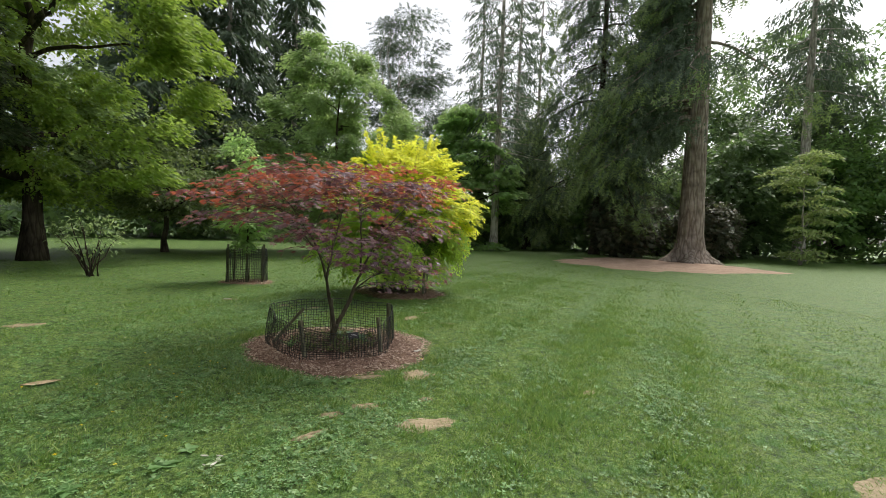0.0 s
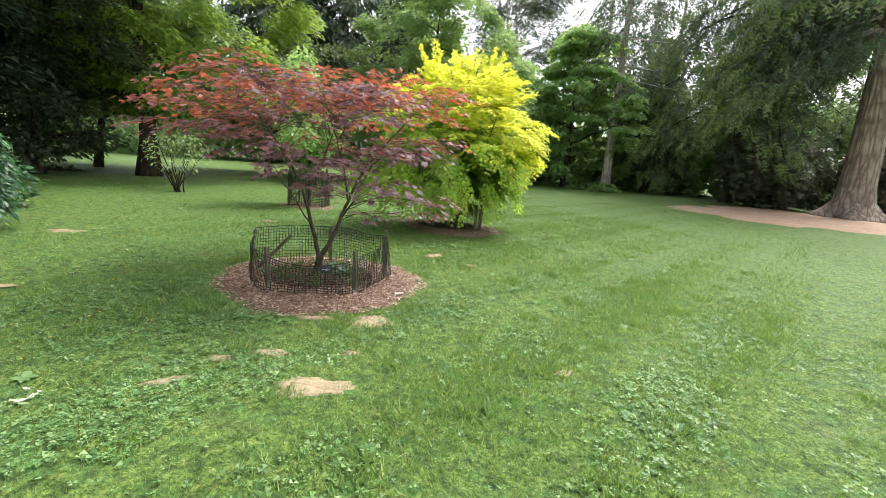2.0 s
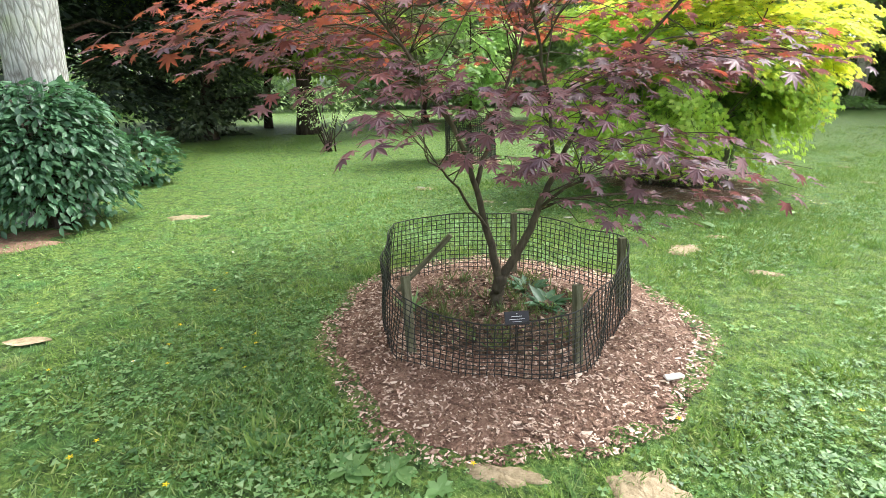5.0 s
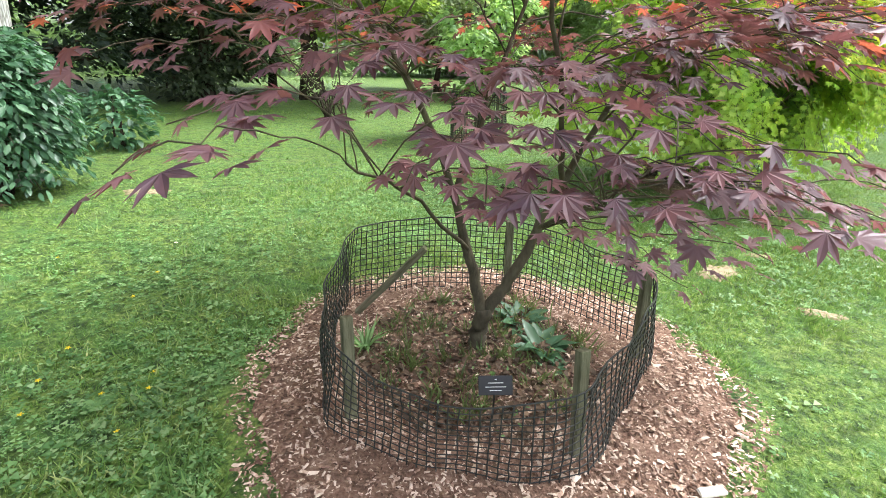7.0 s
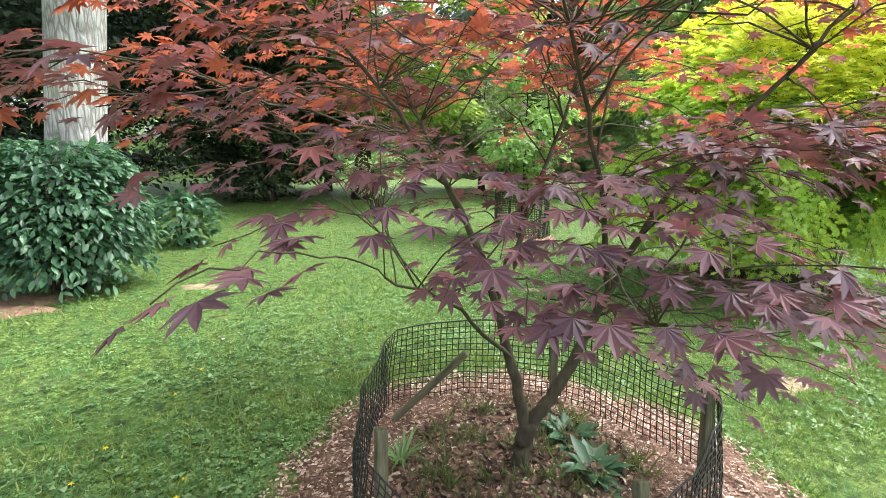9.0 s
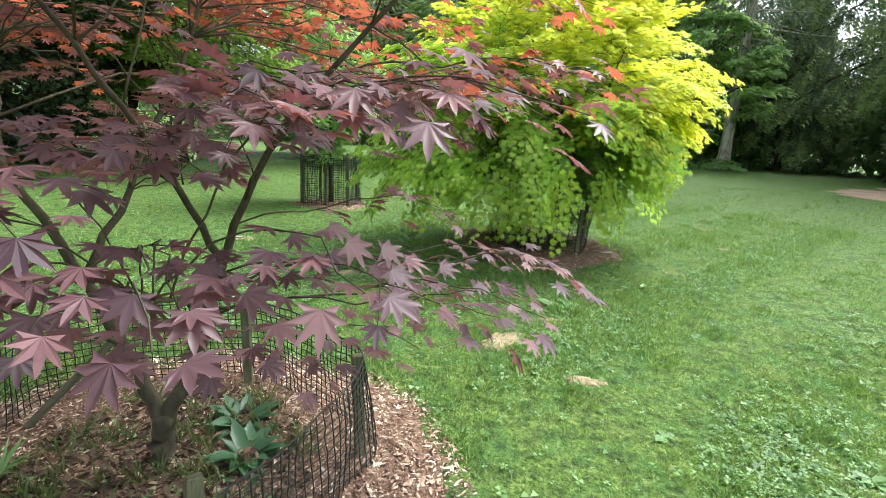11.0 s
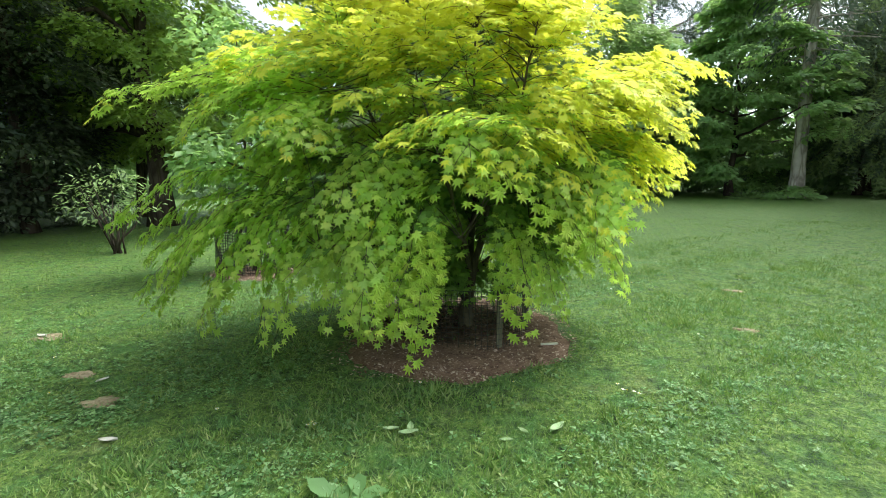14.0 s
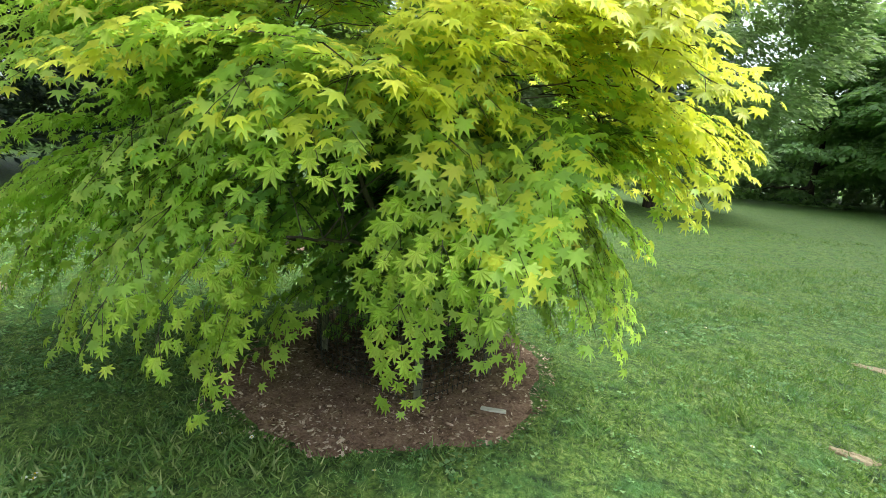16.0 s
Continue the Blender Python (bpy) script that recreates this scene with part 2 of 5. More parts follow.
M = {
    "lawn": turf_mat("lawn_turf", (0.022, 0.05, 0.013), [(0.03, 0.062, 0.015), (0.085, 0.155, 0.028), (0.165, 0.255, 0.05), (0.26, 0.33, 0.09)], (0.08, 0.185, 0.045), (0.235, 0.25, 0.095), (0.2, 0.4, 0.05), False),
    "grass": turf_mat("grass_blade", (0.05, 0.105, 0.03), [(0.06, 0.125, 0.03), (0.14, 0.25, 0.06), (0.26, 0.37, 0.10), (0.46, 0.48, 0.22)], (0.13, 0.27, 0.11), (0.36, 0.36, 0.19), (0.32, 0.5, 0.10), True),
    # the last, whitish tint imitates gloss on some leaves
    "clover": leaf_mat("clover_leaf", [(0.05, 0.115, 0.032), (0.10, 0.21, 0.055), (0.175, 0.31, 0.095), (0.31, 0.44, 0.20)], (0.22, 0.42, 0.07), 0.5, 0.3, spec=0.45),
    "mulch": rough_mat("mulch_bed", [(0.11, 0.063, 0.042), (0.22, 0.135, 0.092), (0.35, 0.235, 0.17)], (60, 60, 60), 6, 0.9),
    "chip": rough_mat("bark_chip", [(0.10, 0.058, 0.038), (0.235, 0.148, 0.103), (0.41, 0.285, 0.207), (0.64, 0.52, 0.41)], (30, 30, 30), 4, 0.3, 0.8, vary="island"),
    "chip_one": rough_mat("bark_chip_one", [(0.10, 0.058, 0.038), (0.235, 0.148, 0.103), (0.41, 0.285, 0.207), (0.64, 0.52, 0.41)], (30, 30, 30), 4, 0.3, 0.8, vary="object"),
    "litter": rough_mat("leaf_litter", [(0.05, 0.035, 0.022), (0.10, 0.07, 0.045), (0.18, 0.125, 0.08)], (25, 25, 25), 4, 0.3, 0.85, vary="island"),
    "soil": rough_mat("bare_soil", [(0.16, 0.13, 0.07), (0.30, 0.24, 0.145), (0.44, 0.36, 0.23)], (26, 26, 26), 8, 0.8),
    "dsoil": rough_mat("damp_brown_soil", [(0.13, 0.08, 0.05), (0.25, 0.155, 0.10), (0.34, 0.23, 0.15)], (22, 22, 22), 8, 0.8),
    "far_mulch": rough_mat("worn_mulch", [(0.24, 0.15, 0.10), (0.38, 0.26, 0.18), (0.48, 0.35, 0.25)], (9, 9, 9), 8, 0.6),
    "maple_bark": rough_mat("maple_bark", [(0.035, 0.03, 0.02), (0.08, 0.07, 0.045), (0.13, 0.12, 0.075)], (20, 20, 7), 6, 0.5),
    "dark_bark": bark_mat("dark_bark", [(0.03, 0.024, 0.018), (0.07, 0.055, 0.04), (0.11, 0.09, 0.065)]),
    "white_bark": bark_mat("pale_fissured_bark", [(0.26, 0.26, 0.24), (0.42, 0.42, 0.40), (0.52, 0.52, 0.49), (0.42, 0.44, 0.33)], 44, 8.0, 0.9, 0.012),
    "spruce_bark": bark_mat("spruce_bark", [(0.19, 0.155, 0.125), (0.30, 0.25, 0.205), (0.40, 0.345, 0.29)], 9, 1.2, 0.8, 0.05),
    "grey_bark": bark_mat("grey_bark", [(0.37, 0.335, 0.295), (0.52, 0.475, 0.42), (0.62, 0.575, 0.515)], 9, 1.5, 0.6, 0.03),
    "stake": rough_mat("weathered_stake", [(0.065, 0.07, 0.035), (0.14, 0.14, 0.085), (0.22, 0.215, 0.14)], (45, 45, 6), 6, 0.5),
    # the lighter mauve tints carry some of the sky's sheen
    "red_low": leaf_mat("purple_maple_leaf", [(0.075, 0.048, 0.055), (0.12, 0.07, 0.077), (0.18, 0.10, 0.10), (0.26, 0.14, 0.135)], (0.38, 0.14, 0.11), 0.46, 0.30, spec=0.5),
    # redder new growth, with the glow of light from behind put into its tints
    "red_top": leaf_mat("backlit_red_maple_leaf", [(0.10, 0.052, 0.058), (0.15, 0.068, 0.068), (0.20, 0.08, 0.073), (0.27, 0.115, 0.085)], (0.72, 0.185, 0.06), 0.45, 0.35, spec=0.55),
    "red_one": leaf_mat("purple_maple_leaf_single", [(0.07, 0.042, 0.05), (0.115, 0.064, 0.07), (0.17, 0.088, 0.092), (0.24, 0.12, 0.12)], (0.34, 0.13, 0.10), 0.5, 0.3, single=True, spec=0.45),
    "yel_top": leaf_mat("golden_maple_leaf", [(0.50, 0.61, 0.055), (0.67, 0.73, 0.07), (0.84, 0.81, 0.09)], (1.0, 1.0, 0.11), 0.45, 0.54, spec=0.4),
    # palest lime is a painted highlight on scattered leaves
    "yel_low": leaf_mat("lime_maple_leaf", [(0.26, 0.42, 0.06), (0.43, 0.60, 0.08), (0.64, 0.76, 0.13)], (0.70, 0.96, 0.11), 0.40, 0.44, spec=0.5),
    # greener inner leaves, darkened so the crown's inner shade is in their colour
    "yel_in": leaf_mat("shaded_green_maple_leaf", [(0.11, 0.22, 0.03), (0.17, 0.31, 0.04), (0.24, 0.39, 0.05)], (0.34, 0.58, 0.05), 0.45, 0.36, spec=0.4),
    "yel_one": leaf_mat("lime_maple_leaf_single", [(0.30, 0.46, 0.04), (0.41, 0.56, 0.05), (0.54, 0.64, 0.08)], (0.6, 0.82, 0.07), 0.45, 0.4, single=True, spec=0.35),
    "bright": leaf_mat("bright_green_leaf", [(0.11, 0.19, 0.025), (0.18, 0.28, 0.035), (0.27, 0.38, 0.05)], (0.4, 0.55, 0.06), 0.5, 0.42),
    "mid": leaf_mat("mid_green_leaf", [(0.17, 0.255, 0.095), (0.25, 0.35, 0.13), (0.34, 0.44, 0.18)], (0.44, 0.60, 0.17), 0.5, 0.45),
    "deep": leaf_mat("deep_green_leaf", [(0.08, 0.13, 0.055), (0.125, 0.195, 0.075), (0.185, 0.265, 0.10)], (0.26, 0.41, 0.09), 0.45, 0.40),
    "pale_green": leaf_mat("pale_green_leaf", [(0.21, 0.28, 0.10), (0.31, 0.38, 0.14), (0.43, 0.50, 0.20)], (0.5, 0.62, 0.16), 0.5, 0.42),
    "dusk": leaf_mat("dull_green_leaf", [(0.04, 0.058, 0.025), (0.065, 0.09, 0.034), (0.105, 0.13, 0.05)], (0.12, 0.18, 0.04), 0.55, 0.3),
    "olive": leaf_mat("olive_maple_leaf", [(0.07, 0.105, 0.03), (0.11, 0.16, 0.04), (0.18, 0.235, 0.06)], (0.22, 0.3, 0.05), 0.5, 0.35),
    "layer": leaf_mat("layered_maple_leaf", [(0.15, 0.265, 0.10), (0.24, 0.385, 0.14), (0.35, 0.50, 0.19)], (0.46, 0.66, 0.16), 0.5, 0.50),
    "needle": leaf_mat("spruce_needles", [(0.05, 0.082, 0.042), (0.08, 0.122, 0.055), (0.125, 0.172, 0.078)], (0.14, 0.2, 0.065), 0.6, 0.27),
    "yew": leaf_mat("yew_needles", [(0.026, 0.042, 0.021), (0.042, 0.064, 0.03), (0.075, 0.105, 0.045)], (0.06, 0.10, 0.025), 0.6, 0.2, spec=0.35),
    "needle_tip": leaf_mat("spruce_shoot_tips", [(0.11, 0.17, 0.05), (0.17, 0.24, 0.07), (0.25, 0.32, 0.09)], (0.25, 0.36, 0.08), 0.6, 0.3),
    "pine": leaf_mat("pine_needles", [(0.065, 0.095, 0.05), (0.095, 0.135, 0.07), (0.14, 0.19, 0.095)], (0.15, 0.21, 0.08), 0.6, 0.3),
    "hyd": leaf_mat("glossy_shrub_leaf", [(0.03, 0.08, 0.034), (0.05, 0.12, 0.05), (0.08, 0.175, 0.078), (0.125, 0.24, 0.115)], (0.13, 0.32, 0.08), 0.45, 0.25, single=False, spec=0.5),
    "hyd_one": leaf_mat("glossy_shrub_single_leaf", [(0.03, 0.08, 0.034), (0.05, 0.12, 0.05), (0.08, 0.175, 0.078), (0.125, 0.24, 0.115)], (0.13, 0.32, 0.08), 0.45, 0.25, single=True, spec=0.5),
    "rhodo": leaf_mat("rhododendron_leaf", [(0.06, 0.08, 0.032), (0.10, 0.11, 0.048), (0.17, 0.135, 0.075)], (0.15, 0.18, 0.05), 0.45, 0.25),
    "net": rough_mat("black_plastic_net", [(0.012, 0.014, 0.012), (0.02, 0.024, 0.02)], (60, 60, 60), 2, 0.0, 0.45, spec=0.5),
    "sign": rough_mat("black_label_plate", [(0.012, 0.012, 0.013), (0.02, 0.02, 0.022)], (30, 30, 30), 2, 0.0, 0.35, spec=0.5),
    "ink": rough_mat("white_lettering", [(0.6, 0.6, 0.6), (0.75, 0.75, 0.75)], (30, 30, 30), 2, 0.0, 0.6),
    "petal": rough_mat("daisy_petals", [(0.7, 0.7, 0.68), (0.82, 0.82, 0.8)], (30, 30, 30), 2, 0.0, 0.7),
    "buttercup": rough_mat("buttercup_petals", [(0.7, 0.52, 0.01), (0.8, 0.62, 0.02)], (30, 30, 30), 2, 0.0, 0.4),
    "pale_leaf": rough_mat("pale_green_leaf", [(0.22, 0.34, 0.14), (0.34, 0.46, 0.22), (0.44, 0.54, 0.30)], (25, 25, 25), 4, 0.2, 0.6),
    "dry_pale": rough_mat("whitish_dry_leaf", [(0.42, 0.40, 0.33), (0.58, 0.56, 0.48), (0.68, 0.66, 0.58)], (25, 25, 25), 4, 0.2, 0.7),
    "dead": rough_mat("dead_leaf", [(0.22, 0.16, 0.09), (0.40, 0.31, 0.19), (0.55, 0.46, 0.32)], (25, 25, 25), 4, 0.3, 0.8),
}


# ---- mesh helpers ----
def tri_object(name, V, T, mat, parent=None, label="", smooth=False):
    me = bpy.data.meshes.new(name)
    V, T = np.asarray(V, np.float32), np.asarray(T, np.int32)
    me.vertices.add(len(V))
    me.vertices.foreach_set("co", V.ravel())
    me.loops.add(T.size)
    me.loops.foreach_set("vertex_index", T.ravel())
    me.polygons.add(len(T))
    me.polygons.foreach_set("loop_start", np.arange(len(T), dtype=np.int32) * 3)
    if smooth:
        me.polygons.foreach_set("use_smooth", np.ones(len(T), bool))
    me.update(calc_edges=True)
    me.materials.append(mat)
    ob = new(name, me)
    if parent is not None:
        ob.parent = parent
    if label:
        tagged(ob, label)
    return ob


def thing(name, loc, label, category, group="", kind=""):
    ob = new(name)
    ob.empty_display_size = 0.2
    ob.location = loc
    return tagged(ob, label, category, group, kind)


def join(parts):
    Vs, Ts, o = [], [], 0
    for V, T in parts:
        Vs.append(V)
        Ts.append(np.asarray(T) + o)
        o += len(V)
    return np.concatenate(Vs), np.concatenate(Ts)


def unit(a):
    return a / np.maximum(np.linalg.norm(a, axis=-1, keepdims=True), 1e-9)


def scatter(tv, tt, P, X, N, S):
    """Copies of a small template: x along X, z towards N, scaled by S."""
    x = unit(X)
    y = unit(np.cross(N, x))
    z = np.cross(x, y)
    S = np.broadcast_to(np.asarray(S, float).reshape(-1, 1, 1) if np.ndim(S) else np.full((len(P), 1, 1), S), (len(P), 1, 1))
    V = P[:, None] + S * (tv[None, :, 0:1] * x[:, None] + tv[None, :, 1:2] * y[:, None] + tv[None, :, 2:3] * z[:, None])
    T = tt[None] + (np.arange(len(P)) * len(tv))[:, None, None]
    return V.reshape(-1, 3), T.reshape(-1, 3)


def tube(path, radii, sides=6, closed=False):
    """A round, tapering stem along a path."""
    path = np.asarray(path, float)
    radii = np.broadcast_to(np.asarray(radii, float), (len(path),))
    d = unit(np.gradient(path, axis=0))
    ref = np.eye(3)[int(np.argmin(np.abs(d).max(axis=0)))][None]
    u = unit(np.cross(ref, d))
    w = np.cross(d, u)
    a = np.arange(sides) * 2 * np.pi / sides
    V = path[:, None] + radii[:, None, None] * (np.cos(a)[None, :, None] * u[:, None] + np.sin(a)[None, :, None] * w[:, None])
    V = V.reshape(-1, 3)
    i, j = np.meshgrid(np.arange(len(path) - 1), np.arange(sides), indexing="ij")
    a0, a1 = i * sides + j, i * sides + (j + 1) % sides
    T = np.concatenate([np.stack([a0, a1, a1 + sides], -1).reshape(-1, 3), np.stack([a0, a1 + sides, a0 + sides], -1).reshape(-1, 3)])
    n = len(path)
    V = np.concatenate([V, path[[0, -1]]])
    k = np.arange(sides)
    T = np.concatenate([T, np.stack([np.full(sides, n * sides), (k + 1) % sides, k], -1),
                        np.stack([np.full(sides, n * sides + 1), (n - 1) * sides + k, (n - 1) * sides + (k + 1) % sides], -1)])
    return V, T


def curve(a, b, lift=0.0, n=6, rng=None, wobble=0.0, sag=0.0):
    """A bent path from a to b: lift bows it upward, sag drops its end."""
    a, b = np.asarray(a, float), np.asarray(b, float)
    t = np.linspace(0, 1, n)[:, None]
    p = a + (b - a) * t
    p[:, 2] += lift * 4 * (t * (1 - t))[:, 0] - sag * (t[:, 0] ** 3)
    if rng is not None and wobble:
        w = rng.normal(0, wobble, (n, 3))
        w[0] = w[-1] = 0
        p += w
    return p


def box(size, bevel=0.006):
    bm = bmesh.new()
    bmesh.ops.create_cube(bm, size=1.0)
    bmesh.ops.scale(bm, vec=size, verts=bm.verts)
    bmesh.ops.bevel(bm, geom=bm.edges[:], offset=bevel, segments=1, affect="EDGES")
    return bm


def part(name, bm, material, parent, label=""):
    me = bpy.data.meshes.new(name)
    bm.to_mesh(me)
    bm.free()
    me.materials.append(material)
    ob = new(name, me)
    ob.parent = parent
    if label:
        tagged(ob, label)
    return ob


def palmate(lobes=7, width=0.165, droop=0.07):
    """A pointed palmate maple leaf, stalk at the origin, about one unit wide."""
    angs = np.linspace(-2.1, 2.1, lobes)
    vs = [(0.0, 0.0, 0.0)]
    for i, a in enumerate(angs):
        ln = 0.66 * (1.0 - 0.12 * abs(a) ** 1.35)
        if i:
            m = (angs[i - 1] + a) / 2
            vs.append((0.27 * math.cos(m), 0.27 * math.sin(m), 0.01))
        for da, f, z in ((-width, 0.68, -0.3 * droop), (0, 1, -droop), (width, 0.68, -0.3 * droop)):
            vs.append((f * ln * math.cos(a + da), f * ln * math.sin(a + da), z))
    V = np.array(vs)
    V[1:, 0] += 0.12
    return V, np.array([(0, i, i + 1) for i in range(1, len(V) - 1)])


LEAF_MAPLE = palmate()


def palmate_lite(lobes=7, droop=0.12):
    """The same leaf with plain pointed lobes."""
    angs = np.linspace(-2.25, 2.25, lobes)
    vs = [(0.0, 0.0, 0.0)]
    for i, a in enumerate(angs):
        ln = 0.68 * (1.0 - 0.13 * abs(a) ** 1.35)
        if i == 0:
            vs.append((0.2 * math.cos(a - 0.4), 0.2 * math.sin(a - 0.4), 0.0))
        vs.append((ln * math.cos(a), ln * math.sin(a), -droop))
        m = a + 2.25 / (lobes - 1)
        vs.append((0.265 * math.cos(m), 0.265 * math.sin(m), 0.02))
    V = np.array(vs)
    V[1:, 0] += 0.12
    return V, np.array([(0, i, i + 1) for i in range(1, len(V) - 1)])


LEAF_LITE = palmate_lite()
LEAF_OVAL = (np.array([(0, 0, 0), (0.5, -0.27, 0.05), (1, 0, -0.08), (0.5, 0.27, 0.05)], float), np.array([(0, 1, 2), (0, 2, 3)]))
LEAF_CLUMP = (np.array([(0, 0, 0), (0.45, -0.2, 0.05), (0.9, -0.08, -0.1), (0.4, 0.12, 0), (0.85, 0.4, -0.1), (0.25, 0.5, 0.02), (0.6, -0.55, -0.05), (0.1, -0.3, 0.05)], float),
              np.array([(0, 1, 2), (0, 2, 3), (0, 3, 4), (0, 4, 5), (0, 7, 6), (0, 6, 1)]))
LEAF_LONG = (np.array([(0, 0, 0), (0.25, -0.13, 0.03), (0.6, -0.16, 0.03), (1, 0, -0.12), (0.6, 0.16, 0.03), (0.25, 0.13, 0.03), (0.5, 0, -0.03)], float),
             np.array([(0, 1, 6), (1, 2, 6), (2, 3, 6), (3, 4, 6), (4, 5, 6), (5, 0, 6)]))
LEAF_BROAD = (LEAF_LONG[0] * (1, 1.75, 1), LEAF_LONG[1])
SPRAY = (np.array([(0, 0, 0), (0.35, -0.09, 0), (0.4, 0, 0.03), (0.7, -0.08, 0), (1, 0, 0), (0.66, 0.085, 0), (0.3, 0.10, 0)], float),
         np.array([(0, 1, 2), (2, 3, 4), (2, 4, 5), (0, 2, 6)]))



def feather(pairs=3):
    """A needled shoot: a thin axis with short pointed side shoots."""
    v, t = [(0, -0.025, 0), (1, 0, -0.04), (0, 0.025, 0)], [(0, 1, 2)]
    for i in range(pairs):
        x = 0.08 + 0.78 * i / pairs
        r = 0.30 * (1 - 0.5 * i / pairs)
        for sg in (-1, 1):
            b = len(v)
            v += [(x, 0, 0), (x + 0.13, 0, 0.01), (x + r * 0.85, sg * r, -0.05)]
            t.append((b, b + 1, b + 2))
    return np.array(v, float), np.array(t)


FEATHER = feather()


def up_jitter(rng, n, tilt):
    v = rng.normal(0, tilt, (n, 3))
    v[:, 2] = 1
    return unit(v)


# ---- ground ----
def bumps(x, y):
    """Gentle unevenness of the lawn."""
    return 0.012 * np.sin(1.7 * x + 0.6 * y) + 0.010 * np.sin(2.3 * y - 0.9 * x + 1.2) + 0.006 * np.sin(4.1 * x + 3.3 * y)


BEDS = [  # centre, half-axes, wobble phase of the mulch beds
    (0.12, 6.46, 1.24, 1.27, 0.4),
    (1.58, 11.72, 1.17, 1.25, 1.7),
    (-2.2, 13.52, 0.72, 0.62, 2.9),
]


def bed_radius(a, rx, ry, ph):
    return (rx * ry / np.sqrt((ry * np.cos(a)) ** 2 + (rx * np.sin(a)) ** 2)) * (1 + 0.035 * np.sin(3 * a + ph) + 0.025 * np.sin(7 * a + 2 * ph) + 0.012 * np.sin(17 * a + ph))


PATCHES = [  # bare soil: x, y, half-axes, turn
    (0.80, 3.85, 0.30, 0.16, 0.1), (0.97, 5.20, 0.20, 0.19, 0.5), (-0.12, 3.75, 0.15, 0.06, 0.6),
    (2.60, 4.35, 0.11, 0.05, 0.3), (3.85, 2.15, 0.75, 0.36, 0.2), (0.34, 4.33, 0.16, 0.07, 0.2), (0.92, 4.46, 0.09, 0.05, 0.4), (0.03, 4.14, 0.12, 0.05, 0.3), (4.65, 14.2, 0.16, 0.07, 0.1), (4.32, 12.39, 0.12, 0.05, 0.1), (1.4, 8.33, 0.20, 0.13, 0.9),
    (-0.3, 9.62, 0.17, 0.09, 0.2), (1.95, 7.9, 0.14, 0.07, 0.1), (-0.9, 9.9, 0.14, 0.07, 0.4), (1.75, 8.85, 0.10, 0.05, 0.2),
    (0.42, 5.16, 0.17, 0.06, 0.1), (-4.35, 8.1, 0.26, 0.13, 0.7), (-2.0, 10.4, 0.2, 0.1, 0.2),
]


def off_lawn(x, y, grow=1.0):
    bare = np.zeros(x.shape, bool)
    for cx, cy, rx, ry, ph in BEDS:
        a = np.arctan2(y - cy, x - cx)
        bare |= np.hypot(x - cx, y - cy) < bed_radius(a, rx, ry, ph) * 0.985 * grow
    for cx, cy, rx, ry, tn in PATCHES:
        u = (x - cx) * math.cos(tn) + (y - cy) * math.sin(tn)
        v = -(x - cx) * math.sin(tn) + (y - cy) * math.cos(tn)
        bare |= (u / rx) ** 2 + (v / ry) ** 2 < (0.12 + 0.6 * np.abs(np.sin(37 * x) * np.sin(31 * y))) * grow
    return bare


def build_ground():
    g = np.concatenate([-np.geomspace(900, 22, 14), np.linspace(-20, 22, 127), np.geomspace(24, 900, 14)])
    x, y = np.meshgrid(g, g + 8, indexing="ij")
    z = bumps(x, y) * (np.hypot(x, y - 8) < 24)
    n = len(g)
    V = np.stack([x, y, z], -1).reshape(-1, 3)
    i, j = np.meshgrid(np.arange(n - 1), np.arange(n - 1), indexing="ij")
    a = (i * n + j).ravel()
    T = np.concatenate([np.stack([a, a + n, a + n + 1], -1), np.stack([a, a + n + 1, a + 1], -1)])
    ob = tri_object("ground", V, T, M["lawn"], smooth=True)
    tagged(ob, "mown green lawn with clover and worn spots", "lawn", kind="structure")


def patch(name, cx, cy, rx, ry, turn, mat, label, h=0.012, seed=0, rag=0.14):
    """A low irregular mound lying on the lawn."""
    rng = np.random.default_rng(seed)
    k, rings = 56, 6
    ph = rng.uniform(0, 6.28, 5)
    a = np.arange(k) * 2 * np.pi / k
    edge = 1 + rag * (np.sin(2 * a + ph[0]) * 0.5 + np.sin(3 * a + ph[1]) * 0.5 + np.sin(5 * a + ph[2]) * 0.5 + np.sin(9 * a + ph[3]) * 0.3 + np.sin(15 * a + ph[4]) * 0.25)
    V, T = [(cx, cy, h)], []
    for r in range(1, rings + 1):
        f = r / rings
        u, v = rx * edge * f * np.cos(a), ry * edge * f * np.sin(a)
        px, py = cx + u * math.cos(turn) - v * math.sin(turn), cy + u * math.sin(turn) + v * math.cos(turn)
        pz = (h + 0.004) * (1 - f ** 3) + 0.004 + rng.normal(0, 0.002, k) - (0.03 if r == rings else 0)
        V += list(zip(px, py, pz))
    V = np.array(V)
    V[:, 2] += bumps(V[:, 0], V[:, 1])
    for i in range(k):
        T.append((0, 1 + i, 1 + (i + 1) % k))
    for r in range(rings - 1):
        for i in range(k):
            p, q = 1 + r * k + i, 1 + r * k + (i + 1) % k
            T += [(p, p + k, q + k), (p, q + k, q)]
    ob = tri_object(name, V, T, mat, smooth=True)
    return tagged(ob, label, "soil patch", kind="structure")


build_ground()
for i, (cx, cy, rx, ry, tn) in enumerate(PATCHES):
    patch("bare_soil", cx, cy, rx, ry, tn, M["soil"], "worn sandy patch of bare soil in the lawn", 0.004, 10 + i, 0.22)
patch("bare_soil", -5.75, 6.25, 1.4, 0.55, 0.75, M["dsoil"], "bare brown soil below the leafy shrub", 0.02, 40, 0.16)
